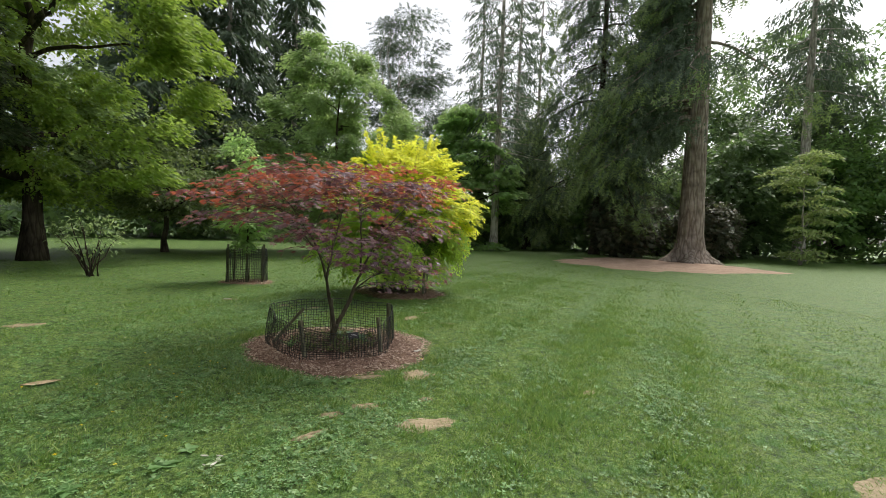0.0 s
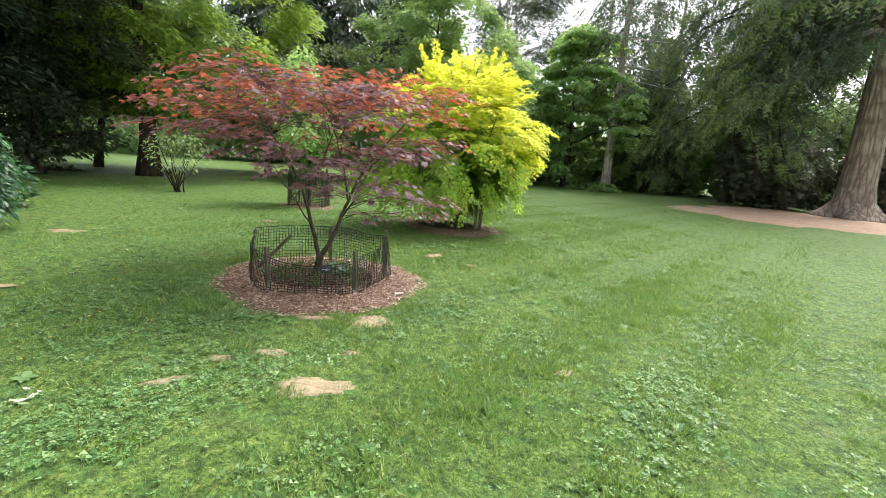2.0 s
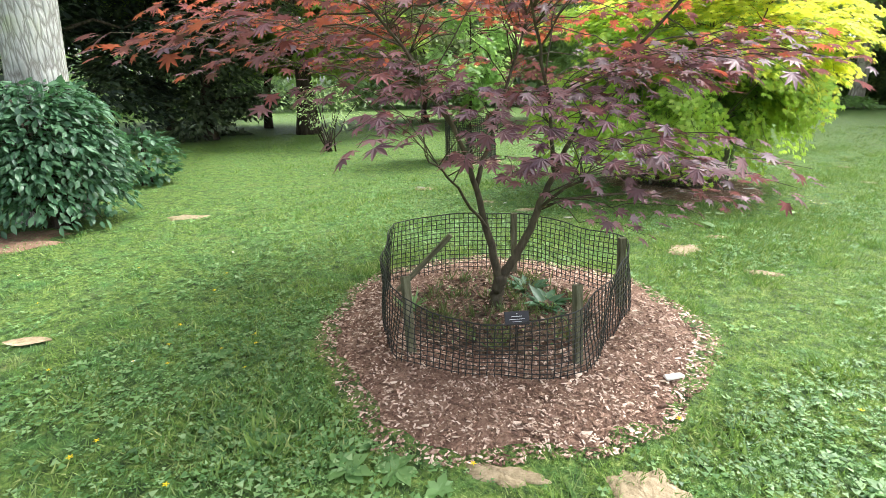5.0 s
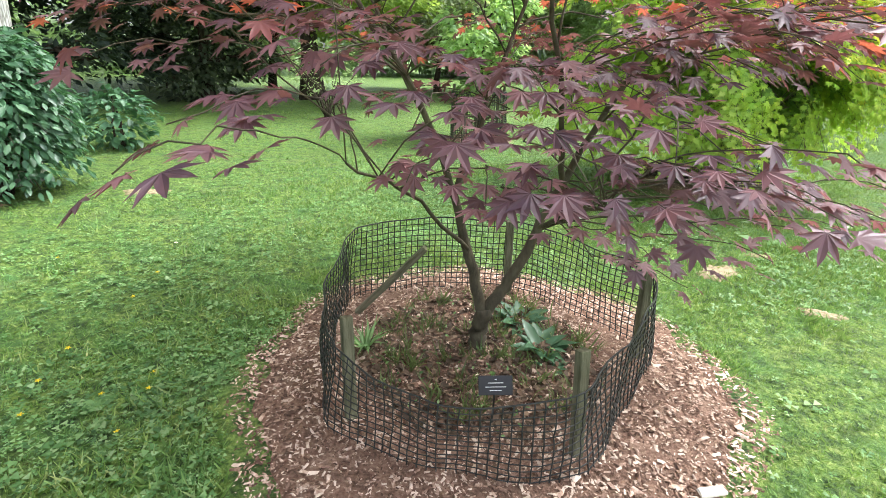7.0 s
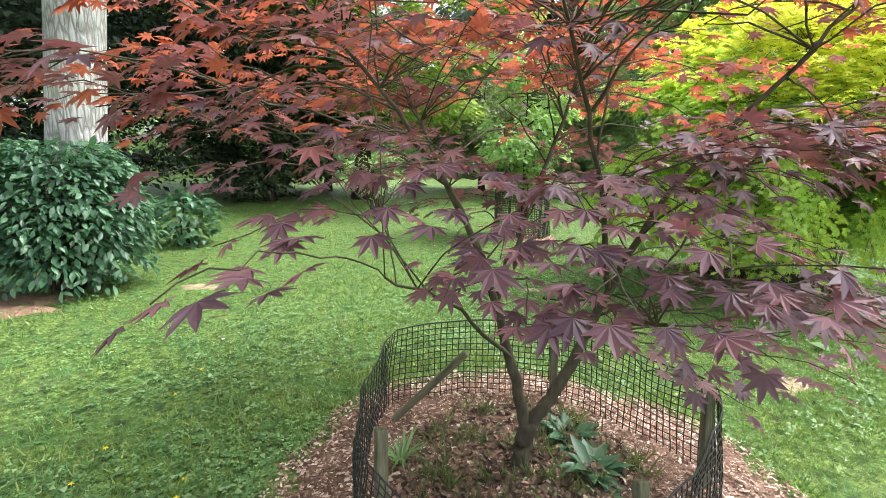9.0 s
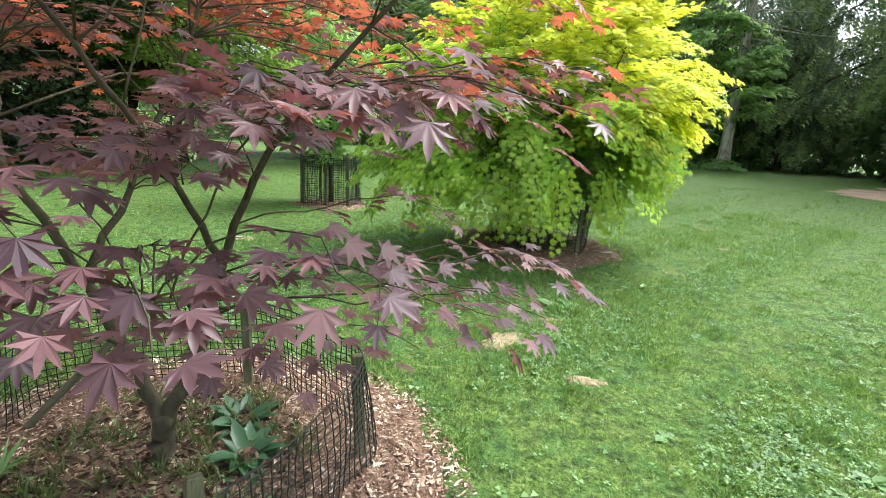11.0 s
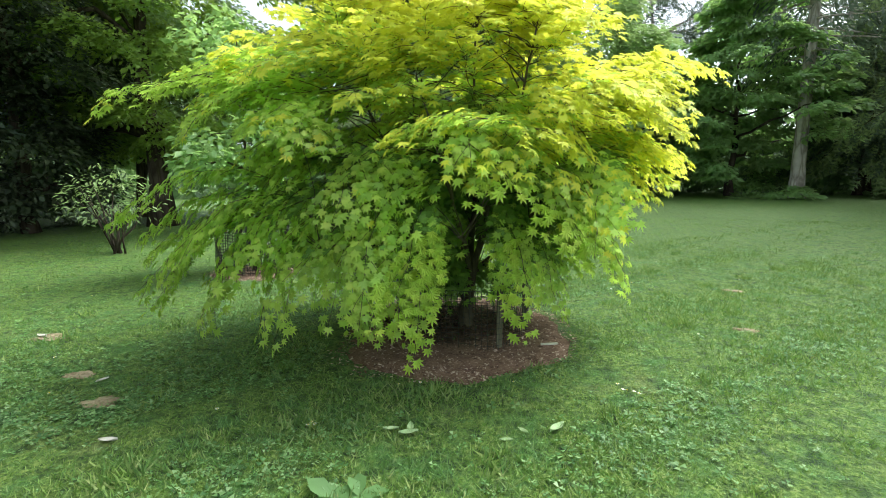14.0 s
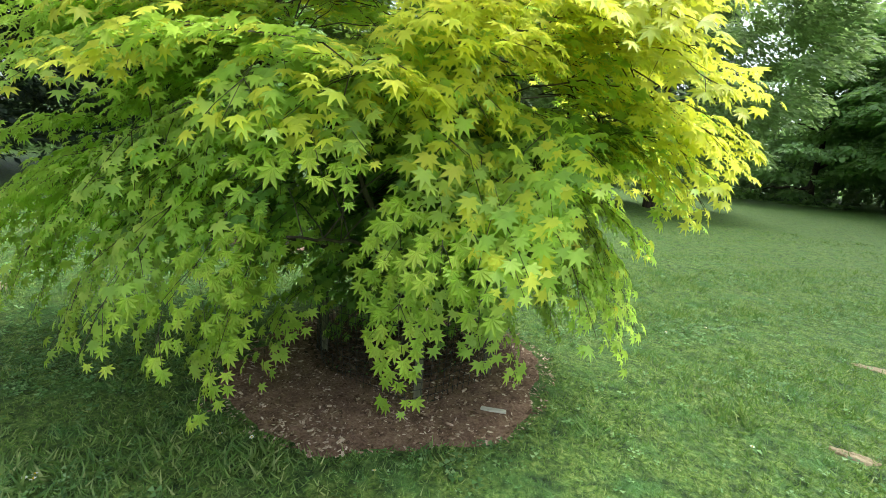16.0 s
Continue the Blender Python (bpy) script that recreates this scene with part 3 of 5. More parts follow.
patch("mulch_circle", 18.6, 24.2, 6.6, 6.0, 0.15, M["far_mulch"], "broad brown mulch circle under the big spruce", 0.03, 41, 0.12)


def chip_template(seed):
    rng = np.random.default_rng(seed)
    v = np.array([(sx, sy, sz) for sx in (-0.5, 0.5) for sy in (-0.5, 0.5) for sz in (-0.5, 0.5)]) * (1.0, 0.36, 0.10)
    v += rng.normal(0, 0.06, v.shape) * (1, 1, 0.4)
    t = np.array([(0, 1, 3), (0, 3, 2), (4, 6, 7), (4, 7, 5), (0, 4, 5), (0, 5, 1), (2, 3, 7), (2, 7, 6), (0, 2, 6), (0, 6, 4), (1, 5, 7), (1, 7, 3)])
    return v, t


def shard_template(seed):
    """A splinter of bark: a low wedge."""
    rng = np.random.default_rng(seed + 20)
    v = np.array([(-0.5, -0.17, 0), (0.42, -0.2, 0), (0.5, 0.15, 0), (-0.4, 0.2, 0), (-0.05, 0.0, 0.12), (0.3, 0.02, 0.09)])
    v += rng.normal(0, 0.06, v.shape) * (1, 1, 0.3)
    return v, np.array([(0, 1, 4), (1, 5, 4), (1, 2, 5), (2, 3, 4), (2, 4, 5), (3, 0, 4)])


BED_H = 0.035


def mulch_bed(cx, cy, rx, ry, ph, count, seed, label):
    """A shallow bed of bark chips: an earth mound with loose chips over it."""
    rng = np.random.default_rng(seed)
    bed = thing("mulch_bed", (cx, cy, 0), label, "mulch bed", kind="structure")
    k, rings = 72, 7
    a = np.arange(k) * 2 * np.pi / k
    V, T = [(0, 0, BED_H)], []
    for r in range(1, rings + 1):
        f = r / rings
        rad = bed_radius(a, rx, ry, ph) * f
        z = BED_H * (1 - f ** 4) + rng.normal(0, 0.004, k) - (0.02 if r == rings else 0)
        V += list(zip(rad * np.cos(a), rad * np.sin(a), z))
    for i in range(k):
        T.append((0, 1 + i, 1 + (i + 1) % k))
    for r in range(rings - 1):
        for i in range(k):
            p, q = 1 + r * k + i, 1 + r * k + (i + 1) % k
            T += [(p, p + k, q + k), (p, q + k, q)]
    tri_object("earth", V, T, M["mulch"], bed, smooth=True)
    aa = rng.uniform(0, 2 * np.pi, count)
    ff = np.sqrt(rng.uniform(0, 1.04, count))
    rad = bed_radius(aa, rx, ry, ph) * ff
    P = np.stack([rad * np.cos(aa), rad * np.sin(aa), BED_H * (1 - np.minimum(ff, 1) ** 4) + rng.uniform(0.003, 0.012, count)], -1)
    yaw = rng.uniform(0, 2 * np.pi, count)
    X = np.stack([np.cos(yaw), np.sin(yaw), rng.normal(0, 0.18, count)], -1)
    parts = []
    # the chips next to the walk are pieces of their own
    d = np.hypot(P[:, 0] - 0.4, P[:, 1] + 1.0)
    lone = np.zeros(count, bool)
    if rx > 1:
        lone[np.argsort(d)[:280]] = True
    kinds = []
    for s in range(4):
        me = bpy.data.meshes.new("bark_chip")
        tv, tt = chip_template(s)
        me.from_pydata([tuple(v) for v in tv], [], [tuple(int(i) for i in t) for t in tt])
        me.materials.append(M["chip_one"])
        kinds.append(me)
    for i in np.flatnonzero(lone):
        ob = new("bark_chip", kinds[i % 4])
        ob.parent = bed
        sc = min(0.045, rng.gamma(4, 0.0046))
        ob.matrix_basis = pose(*P[i], rng.normal(0, 12), rng.normal(0, 9), math.degrees(yaw[i])) @ Matrix.Scale(sc, 4)
    for s in range(4):
        sel = (np.arange(count) % 4 == s) & ~lone
        parts.append(scatter(*shard_template(s), P[sel], X[sel], up_jitter(rng, sel.sum(), 0.3), rng.gamma(3.0, 0.0054, sel.sum()).clip(0.008, 0.06)))
    ob = tri_object("chips", *join(parts), M["chip"], bed, "loose red-brown bark chips")
    tagged(ob, kind="stuff")
    # brown leaf litter and seedlings round the stem
    n = 2600 if rx > 1 else 300
    aa, ff = rng.uniform(0, 2 * np.pi, n), np.sqrt(rng.uniform(0, 1, n)) * 0.62 * min(1, rx)
    P = np.stack([ff * np.cos(aa) - 0.05, ff * np.sin(aa) + 0.08, BED_H + rng.uniform(0.008, 0.022, n)], -1)
    yaw = rng.uniform(0, 2 * np.pi, n)
    X = np.stack([np.cos(yaw), np.sin(yaw), rng.normal(0, 0.3, n)], -1)
    tagged(tri_object("leaf_litter", *scatter(*LEAF_OVAL, P, X, up_jitter(rng, n, 0.4), rng.uniform(0.02, 0.06, n)), M["litter"], bed, "dull brown leaf litter"), kind="stuff")
    n //= 14
    aa, ff = rng.uniform(0, 2 * np.pi, n), np.sqrt(rng.uniform(0, 1, n)) * 0.6 * min(1, rx)
    P = np.stack([ff * np.cos(aa), ff * np.sin(aa) + 0.08, BED_H + rng.uniform(0.01, 0.06, n)], -1)
    tagged(tri_object("seedlings", *scatter(*LEAF_OVAL, P, rng.normal(0, 1, (n, 3)) * (1, 1, 0.4), up_jitter(rng, n, 0.5), rng.uniform(0.015, 0.035, n)), M["clover"], bed, "small green seedlings"), kind="stuff")
    return bed


# ---- the two maples ----
def fan(rng, a, c, width, rise, size, gap, hang, jitter=0.22):
    """A spray of leaves: a curved axis from a to c, side twigs in one sheet, leaves in rows along them.
    Returns the axis, the side twigs and the leaves' places, directions, normals, sizes and their share of the way out."""
    a, c = np.array(a, float), np.array(c, float)
    ln = np.linalg.norm(c - a)
    axis = curve(a, c, rise * ln, 8, rng, 0.015 * ln)
    s = np.linspace(0, 1, len(axis))
    out = unit((c - a) * (1, 1, 0) + 1e-6)
    P, X, N, U, twigs = [], [], [], [], []
    side0 = np.array((-out[1], out[0], 0.0))
    k = max(4, int(ln / (gap * 1.15)))
    for i in range(k):
        u = (i + rng.uniform(0.2, 0.8)) / k
        root = np.array([np.interp(u, s, axis[:, j]) for j in range(3)])
        tan = unit(np.array([np.interp(min(1, u + 0.12), s, axis[:, j]) - np.interp(max(0, u - 0.12), s, axis[:, j]) for j in range(3)]))
        w = width * (math.sin(math.pi * min(1.0, 0.16 + 0.80 * u)) ** 0.7) * rng.uniform(0.7, 1.15)
        for sg in (-1, 1):
            d = unit(tan * rng.uniform(0.6, 1.0) + side0 * sg * rng.uniform(0.6, 1.0) + rng.normal(0, 0.08, 3))
            m = max(1, int(w / gap))
            f = (np.arange(m) + rng.uniform(0.3, 1.0, m)) / m
            q = root + d * (w * f)[:, None]
            q[:, 2] -= (0.10 + 0.22 * hang) * w * f ** 2 * 1.6
            q += rng.normal(0, 0.016, q.shape)
            P.append(q)
            X.append(d * 0.75 + tan * 0.35 + rng.normal(0, 0.3, (m, 3)) - (0, 0, hang))
            nn = up_jitter(rng, m, jitter)
            nn[:, :2] += out[:2] * (0.15 + 0.55 * hang)
            N.append(nn)
            U.append(np.full(m, u) * 0.7 + 0.3 * f)
            if m > 1 and i % 4 == 0:
                twigs.append(tube(np.array([root, (root + q[-1]) / 2 + (0, 0, 0.01), q[-1]]), np.linspace(0.0022, 0.001, 3), 3))
    P, X, N, U = np.concatenate(P), np.concatenate(X), np.concatenate(N), np.concatenate(U)
    return axis, twigs, P, X, N, rng.normal(size, size * 0.17, len(P)).clip(size * 0.55, size * 1.4), U


def grow_maple(name, base, fans, stems, leaf_size, gap, mats, young, near, label, seed, bark, leaf_shape):
    """Trunk and limbs by hand, a branch out to every spray, twigs and palmate leaves by rule."""
    rng = np.random.default_rng(seed)
    tree = thing(name, (base[0], base[1], 0), label, "tree")
    nodes = []
    for k, (pts, r0, r1) in enumerate(stems):
        pts = np.array(pts, float)
        t = np.linspace(0, 1, len(pts))
        tt = np.linspace(0, 1, 4 * len(pts))
        fine = np.stack([np.interp(tt, t, pts[:, i]) for i in range(3)], -1)
        fine[1:-1] = (fine[:-2] + fine[1:-1] * 2 + fine[2:]) / 4 + rng.normal(0, 0.006, (len(fine) - 2, 3))
        rr = (r0 + (r1 - r0) * tt) * np.interp(fine[:, 2], (0.5, 1.2, 2.0), (1.0, 0.72, 0.55))
        if k == 0:
            rr[:3] *= (1.35, 1.15, 1.05)
        tri_object("trunk" if k == 0 else "limb", *tube(fine, rr, 9), bark, tree, smooth=True)
        if k:
            nodes += [(p, r) for p, r in zip(fine, rr)]
    npos, nrad = np.array([p for p, _ in nodes]), np.array([r for _, r in nodes])
    leaves, fine_wood = [], []
    for a, c, width, rise, hang in fans:
        a, c = np.array(a, float), np.array(c, float)
        cost = np.linalg.norm(npos - a, axis=1) + 1.0 * np.maximum(0, npos[:, 2] - a[2] + 0.1)
        j = int(np.argmin(cost * rng.uniform(0.7, 1.3, len(cost))))
        ln = np.linalg.norm(a - npos[j])
        axis, twigs, P, X, N, S, U = fan(rng, a, c, width, rise, leaf_size, gap, hang)
        path = np.concatenate([curve(npos[j], a, 0.08 * ln, 6, rng, 0.015 * ln)[:-1], axis])
        r0 = min(nrad[j] * 0.6, 0.003 + 0.0035 * ln)
        tri_object("branch", *tube(path, np.linspace(r0, 0.0014, len(path)), 4), bark, tree, smooth=True)
        fine_wood += twigs
        leaves.append((P, X, N, S, U))
    P, X, N, S, U = (np.concatenate([q[i] for q in leaves]) for i in range(5))
    P[:, 2] = np.maximum(P[:, 2], 0.12)
    tagged(tri_object("fine_twig", *join(fine_wood), bark, tree), kind="stuff")
    # the leaves that hang nearest the walk are pieces of their own
    order = np.argsort(np.linalg.norm(P - np.array(near), axis=1))
    single, rest = order[:290], order[290:]
    me = bpy.data.meshes.new("leaf")
    me.from_pydata([tuple(v) for v in LEAF_MAPLE[0]], [], [tuple(int(i) for i in t) for t in LEAF_MAPLE[1]])
    me.materials.append(mats[2])
    for i in single:
        x = unit(X[i])
        y = unit(np.cross(N[i], x))
        z = np.cross(x, y)
        ob = new("leaf", me)
        ob.parent = tree
        ob.matrix_basis = Matrix([[*(S[i] * np.array([x[k], y[k], z[k]])), P[i, k]] for k in range(3)] + [[0, 0, 0, 1]])
    # young leaves take the lit tint, inner ones the tint with shade in it
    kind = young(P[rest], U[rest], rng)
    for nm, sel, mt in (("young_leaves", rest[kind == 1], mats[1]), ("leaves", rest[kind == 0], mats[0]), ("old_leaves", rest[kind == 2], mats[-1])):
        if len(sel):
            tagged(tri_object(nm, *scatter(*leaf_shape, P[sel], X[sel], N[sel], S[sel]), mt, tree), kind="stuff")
    return tree


def flat_spray(x, y, z, r, rise=0.1):
    """A level spray of half-length r round a place, pointing away from the stem."""
    d = unit(np.array((x, y)) + 1e-6)
    return ((x - d[0] * r * 1.1, y - d[1] * r * 1.1, z - rise * r), (x + d[0] * r, y + d[1] * r, z - 0.02), r * 0.85, 0.10, 0.30)


def red_fans():
    rng = np.random.default_rng(5)
    fans = []
    n = 158
    for i in range(n):
        a = i * 2.39996 + rng.normal(0, 0.25)
        f = math.sqrt((i + 0.5) / n)
        rho = 1.66 * f * (1 + rng.normal(0, 0.06))
        if -1.25 < math.atan2(math.sin(a), math.cos(a)) < -0.25:
            rho *= 0.86
        if 0.45 < math.atan2(math.sin(a), math.cos(a)) < 1.35:
            rho *= 0.85
        lo, hi = 1.22 + 0.26 * rho, 2.40 - 0.09 * rho ** 2 + 0.10 * math.sin(3 * a + 1)
        u = rng.uniform()
        v = rng.uniform(0.74, 1.0) if u < 0.50 else (rng.uniform(0.40, 0.60) if u < 0.76 else rng.uniform(0.0, 0.16))
        z = lo + (hi - lo) * v + 0.14 * math.exp(-((a % 6.2832 - 1.0) ** 2))
        fans.append(flat_spray(rho * math.cos(a), rho * math.sin(a), z, rng.uniform(0.24, 0.40), 0.45 if v > 0.7 else 0.1))
    # low sprays that hang below the crown
    for x, y, z, r in ((0.45, -1.0, 1.18, 0.30), (0.2, -0.85, 1.22, 0.26), (-0.15, -1.25, 1.34, 0.24), (-0.02, -1.55, 1.31, 0.16), (0.75, -0.75, 1.10, 0.26),
                       (1.0, -0.45, 1.02, 0.28), (1.25, -0.2, 0.98, 0.30), (1.45, 0.1, 1.02, 0.26), (0.15, 0.25, 1.15, 0.2),
                       (0.9, 0.3, 1.08, 0.3), (1.2, 0.45, 0.95, 0.28), (-0.4, -0.6, 1.38, 0.22), (-0.6, -0.95, 1.5, 0.24), (-1.1, -0.35, 1.62, 0.28),
                       (0.3, -0.7, 1.32, 0.3), (0.62, -0.92, 1.25, 0.28), (0.84, -0.9, 1.2, 0.26), (-0.2, -0.9, 1.46, 0.28), (0.5, -0.5, 1.32, 0.3),
                       (1.0, -0.7, 1.22, 0.26), (0.22, -1.15, 1.28, 0.22), (-0.45, -1.15, 1.44, 0.26), (0.26, -0.88, 1.07, 0.2), (0.42, -0.85, 1.06, 0.2), (0.1, -0.92, 1.11, 0.18),
                       (0.56, -0.82, 1.05, 0.18), (0.3, -0.8, 1.0, 0.16), (0.7, -0.8, 1.03, 0.18), (-0.9, -0.75, 1.6, 0.28),
                       (1.15, 0.05, 0.84, 0.26), (0.95, -0.15, 0.80, 0.22), (0.72, -0.30, 0.72, 0.18), (1.3, 0.3, 0.80, 0.26), (0.6, -0.42, 0.86, 0.18)):
        fans.append(flat_spray(x, y, z + (0.1 if math.hypot(x, y) < 1.2 and z > 0.9 else 0.03), r))
    return fans


RED_STEMS = [
    ([(0, 0, -0.02), (0.015, -0.01, 0.12), (0.04, -0.03, 0.28)], 0.047, 0.042),
    ([(0.03, -0.022, 0.2), (0.02, -0.035, 0.32), (-0.03, -0.08, 0.55), (-0.09, -0.18, 0.92), (-0.2, -0.3, 1.3), (-0.45, -0.45, 1.75), (-0.75, -0.6, 2.1)], 0.034, 0.010),
    ([(0.03, -0.022, 0.2), (0.085, -0.012, 0.33), (0.17, 0.01, 0.48), (0.27, 0.0, 0.75), (0.36, -0.02, 1.0), (0.55, 0.0, 1.4), (0.95, 0.1, 1.9), (1.15, 0.2, 2.15)], 0.036, 0.010),
    ([(-0.09, -0.18, 0.90), (-0.02, 0.05, 1.3), (0.1, 0.25, 1.8), (0.2, 0.4, 2.35)], 0.02, 0.008),
    ([(0.36, -0.02, 0.98), (0.35, -0.25, 1.35), (0.3, -0.55, 1.75), (0.25, -0.85, 2.1)], 0.018, 0.008),
    ([(-0.2, -0.3, 1.28), (-0.5, -0.05, 1.6), (-0.85, 0.2, 1.95)], 0.018, 0.008),
    ([(0.27, 0.0, 0.75), (0.45, -0.35, 0.95), (0.6, -0.7, 1.08)], 0.014, 0.006),
    ([(-0.03, -0.08, 0.6), (-0.1, -0.6, 1.0), (-0.05, -1.1, 1.22)], 0.012, 0.005),
]


def crown_reach(a, z):
    """How far the golden maple reaches towards angle a at height z."""
    turn = np.linspace(-180, 180, 9)
    wide = np.interp(math.degrees(math.atan2(math.sin(a), math.cos(a))), turn, (1.85, 2.05, 1.72, 1.72, 1.74, 1.55, 1.45, 1.60, 1.85))
    return wide * float(np.interp(z, (0.3, 0.8, 1.5, 2.1, 2.7, 3.3, 3.7, 3.9), (0.66, 0.86, 0.98, 1.0, 0.86, 0.70, 0.42, 0.1)))


def golden_fans():
    """Sprays over a broad crown: rising ones at the top, level shelves in the middle, a drooping skirt below."""
    rng = np.random.default_rng(9)
    fans = []
    n = 285
    heights = rng.permutation((np.arange(n) + 0.5) / n)
    for i in range(n):
        a = i * 2.39996 + rng.normal(0, 0.2)
        aa = math.atan2(math.sin(a), math.cos(a))
        z = 0.40 + 3.24 * heights[i] ** 1.12
        rho = crown_reach(a, z) * (1 + 0.10 * math.sin(4 * a + 5 * z) + rng.normal(0, 0.04))
        deep = rng.uniform() < 0.2
        rho *= 0.66 if deep else 1.0
        if (-1.3 < aa < 0.5 and z < 0.8) or (-2.2 < aa < -1.2 and z < 0.75) or (-1.55 < aa < -0.98 and z < 1.4) or (z < 0.5 and rng.uniform() < 0.4):
            continue
        ln = rng.uniform(0.75, 1.15) * min(1.0, 0.35 + 0.5 * rho)
        d = np.array((math.cos(a), math.sin(a)))
        tip = np.array((*(d * rho), z))
        lift = (float(np.interp(z, (0.4, 1.0, 1.8, 2.6, 3.6), (0.62, 0.48, 0.10, -0.22, -0.62))) + rng.normal(0, 0.10)) * ln
        rise = float(np.interp(z, (0.4, 1.4, 2.6), (0.20, 0.14, 0.06)))
        hang = float(np.interp(z, (0.4, 1.2, 1.8, 2.6, 3.6), (0.85, 0.75, 0.45, 0.25, 0.12)))
        turn = rng.normal(0, 0.35)
        back = np.array((d[0] * math.cos(turn) - d[1] * math.sin(turn), d[0] * math.sin(turn) + d[1] * math.cos(turn)))
        fans.append(((*(tip[:2] - back * ln * 0.9), z + lift), tuple(tip), rng.uniform(0.26, 0.40), rise, hang))
    # leafy heart of the crown and foot suckers, added to block light inside
    for i in range(95):
        a, z = i * 2.39996, rng.uniform(0.35, 2.2)
        if -1.6 < math.atan2(math.sin(a), math.cos(a)) < -0.9 and z < 1.5:
            continue
        rho = crown_reach(a, z) * rng.uniform(0.30, 0.62) * (0.75 if z < 0.9 else 1.0)
        d = np.array((math.cos(a), math.sin(a)))
        fans.append(((*(d * rho * 0.25), z + 0.15), (*(d * rho), z - 0.1), 0.30, 0.12, 0.6))
    # upright shoots of the two-headed top
    for x, y in ((-1.05, -0.1), (-0.9, 0.25), (-0.75, -0.35), (0.35, 0.1), (0.55, -0.2), (0.2, -0.35), (0.75, 0.15), (-0.3, 0.1), (-1.3, 0.1)):
        fans.append(((x * 0.7, y * 0.7, 2.85), (x, y, 3.78 + rng.uniform(-0.15, 0.12) - 0.5 * (x < -1.2)), 0.30, 0.02, 0.1))
    # hanging tails and wings of the skirt: where each starts and ends, its width
    for a, c, w in (((-1.15, -1.0, 1.45), (-2.10, -1.90, 1.20), 0.30), ((-1.2, -1.2, 2.1), (-2.0, -1.95, 1.98), 0.28), ((-1.3, -0.9, 2.3), (-2.2, -1.35, 2.2), 0.28), ((-1.2, -1.1, 1.35), (-1.90, -1.88, 0.72), 0.30), ((-0.9, -1.2, 1.35), (-1.35, -1.9, 0.55), 0.28),
                    ((-1.3, -0.7, 1.3), (-2.15, -1.05, 0.95), 0.32), ((-1.3, -0.5, 1.2), (-2.05, -0.7, 0.70), 0.32), ((-0.6, -1.1, 1.3), (-0.82, -1.85, 0.40), 0.22),
                    ((-0.3, -1.2, 1.35), (-0.12, -1.95, 0.62), 0.24), ((0.0, -1.0, 1.2), (0.08, -1.6, 0.30), 0.20), ((0.0, -1.1, 1.35), (0.05, -1.75, 0.60), 0.30),
                    ((0.45, -0.55, 1.15), (0.70, -1.02, 0.36), 0.22), ((0.45, -0.7, 1.3), (0.78, -1.1, 0.66), 0.28), ((0.6, -0.35, 1.1), (0.94, -0.62, 0.46), 0.20),
                    ((0.9, -0.2, 1.35), (1.45, -0.02, 0.46), 0.24), ((0.9, -0.4, 1.4), (1.42, -0.48, 0.72), 0.28), ((0.9, 0.2, 1.3), (1.40, 0.42, 0.50), 0.26),
                    ((1.0, -0.1, 1.9), (1.86, 0.15, 1.85), 0.30), ((1.0, -0.4, 2.1), (1.76, -0.62, 2.12), 0.28), ((0.9, -0.9, 2.0), (1.50, -1.25, 1.95), 0.26),
                    ((1.1, 0.0, 1.6), (1.75, -0.15, 1.45), 0.28), ((0.3, -1.0, 1.9), (0.5, -1.7, 1.55), 0.32), ((-0.4, -1.0, 1.7), (-0.35, -1.8, 1.25), 0.32),
                    ((0.7, -0.8, 1.55), (1.1, -1.3, 1.10), 0.32), ((-1.0, -1.2, 2.2), (-1.5, -1.8, 1.80), 0.32), ((-1.2, -0.7, 2.4), (-2.0, -1.1, 2.15), 0.32),
                    ((-1.2, -0.9, 1.35), (-2.15, -1.62, 1.05), 0.34), ((-0.9, -1.1, 1.35), (-1.6, -1.9, 0.95), 0.32), ((-1.4, -1.2, 1.2), (-2.05, -1.68, 0.52), 0.26), ((-1.3, -1.3, 1.15), (-1.5, -1.7, 0.45), 0.26),
                    ((-1.5, -0.9, 1.2), (-2.3, -1.45, 0.85), 0.30), ((-0.5, -1.2, 1.2), (-0.45, -1.75, 0.55), 0.28), ((-0.9, -1.3, 1.1), (-1.05, -1.7, 0.40), 0.24),
                    ((0.6, 0.5, 1.2), (1.15, 0.75, 0.5), 0.3), ((-0.4, -0.6, 0.9), (-0.62, -1.12, 0.30), 0.26), ((-0.1, -0.6, 0.8), (-0.2, -1.15, 0.28), 0.24), ((0.5, -0.2, 0.9), (0.98, -0.30, 0.28), 0.22), ((0.4, 0.3, 0.9), (0.95, 0.42, 0.30), 0.24), ((1.1, -0.2, 2.15), (2.0, -0.32, 2.2), 0.26), ((1.0, 0.1, 2.3), (1.95, 0.1, 2.35), 0.26), ((-0.3, -0.9, 1.0), (-0.35, -1.4, 0.35), 0.26)):
        fans.append((a, c, w, 0.16, 0.8 if c[2] < 1.4 else 0.4))
    return fans


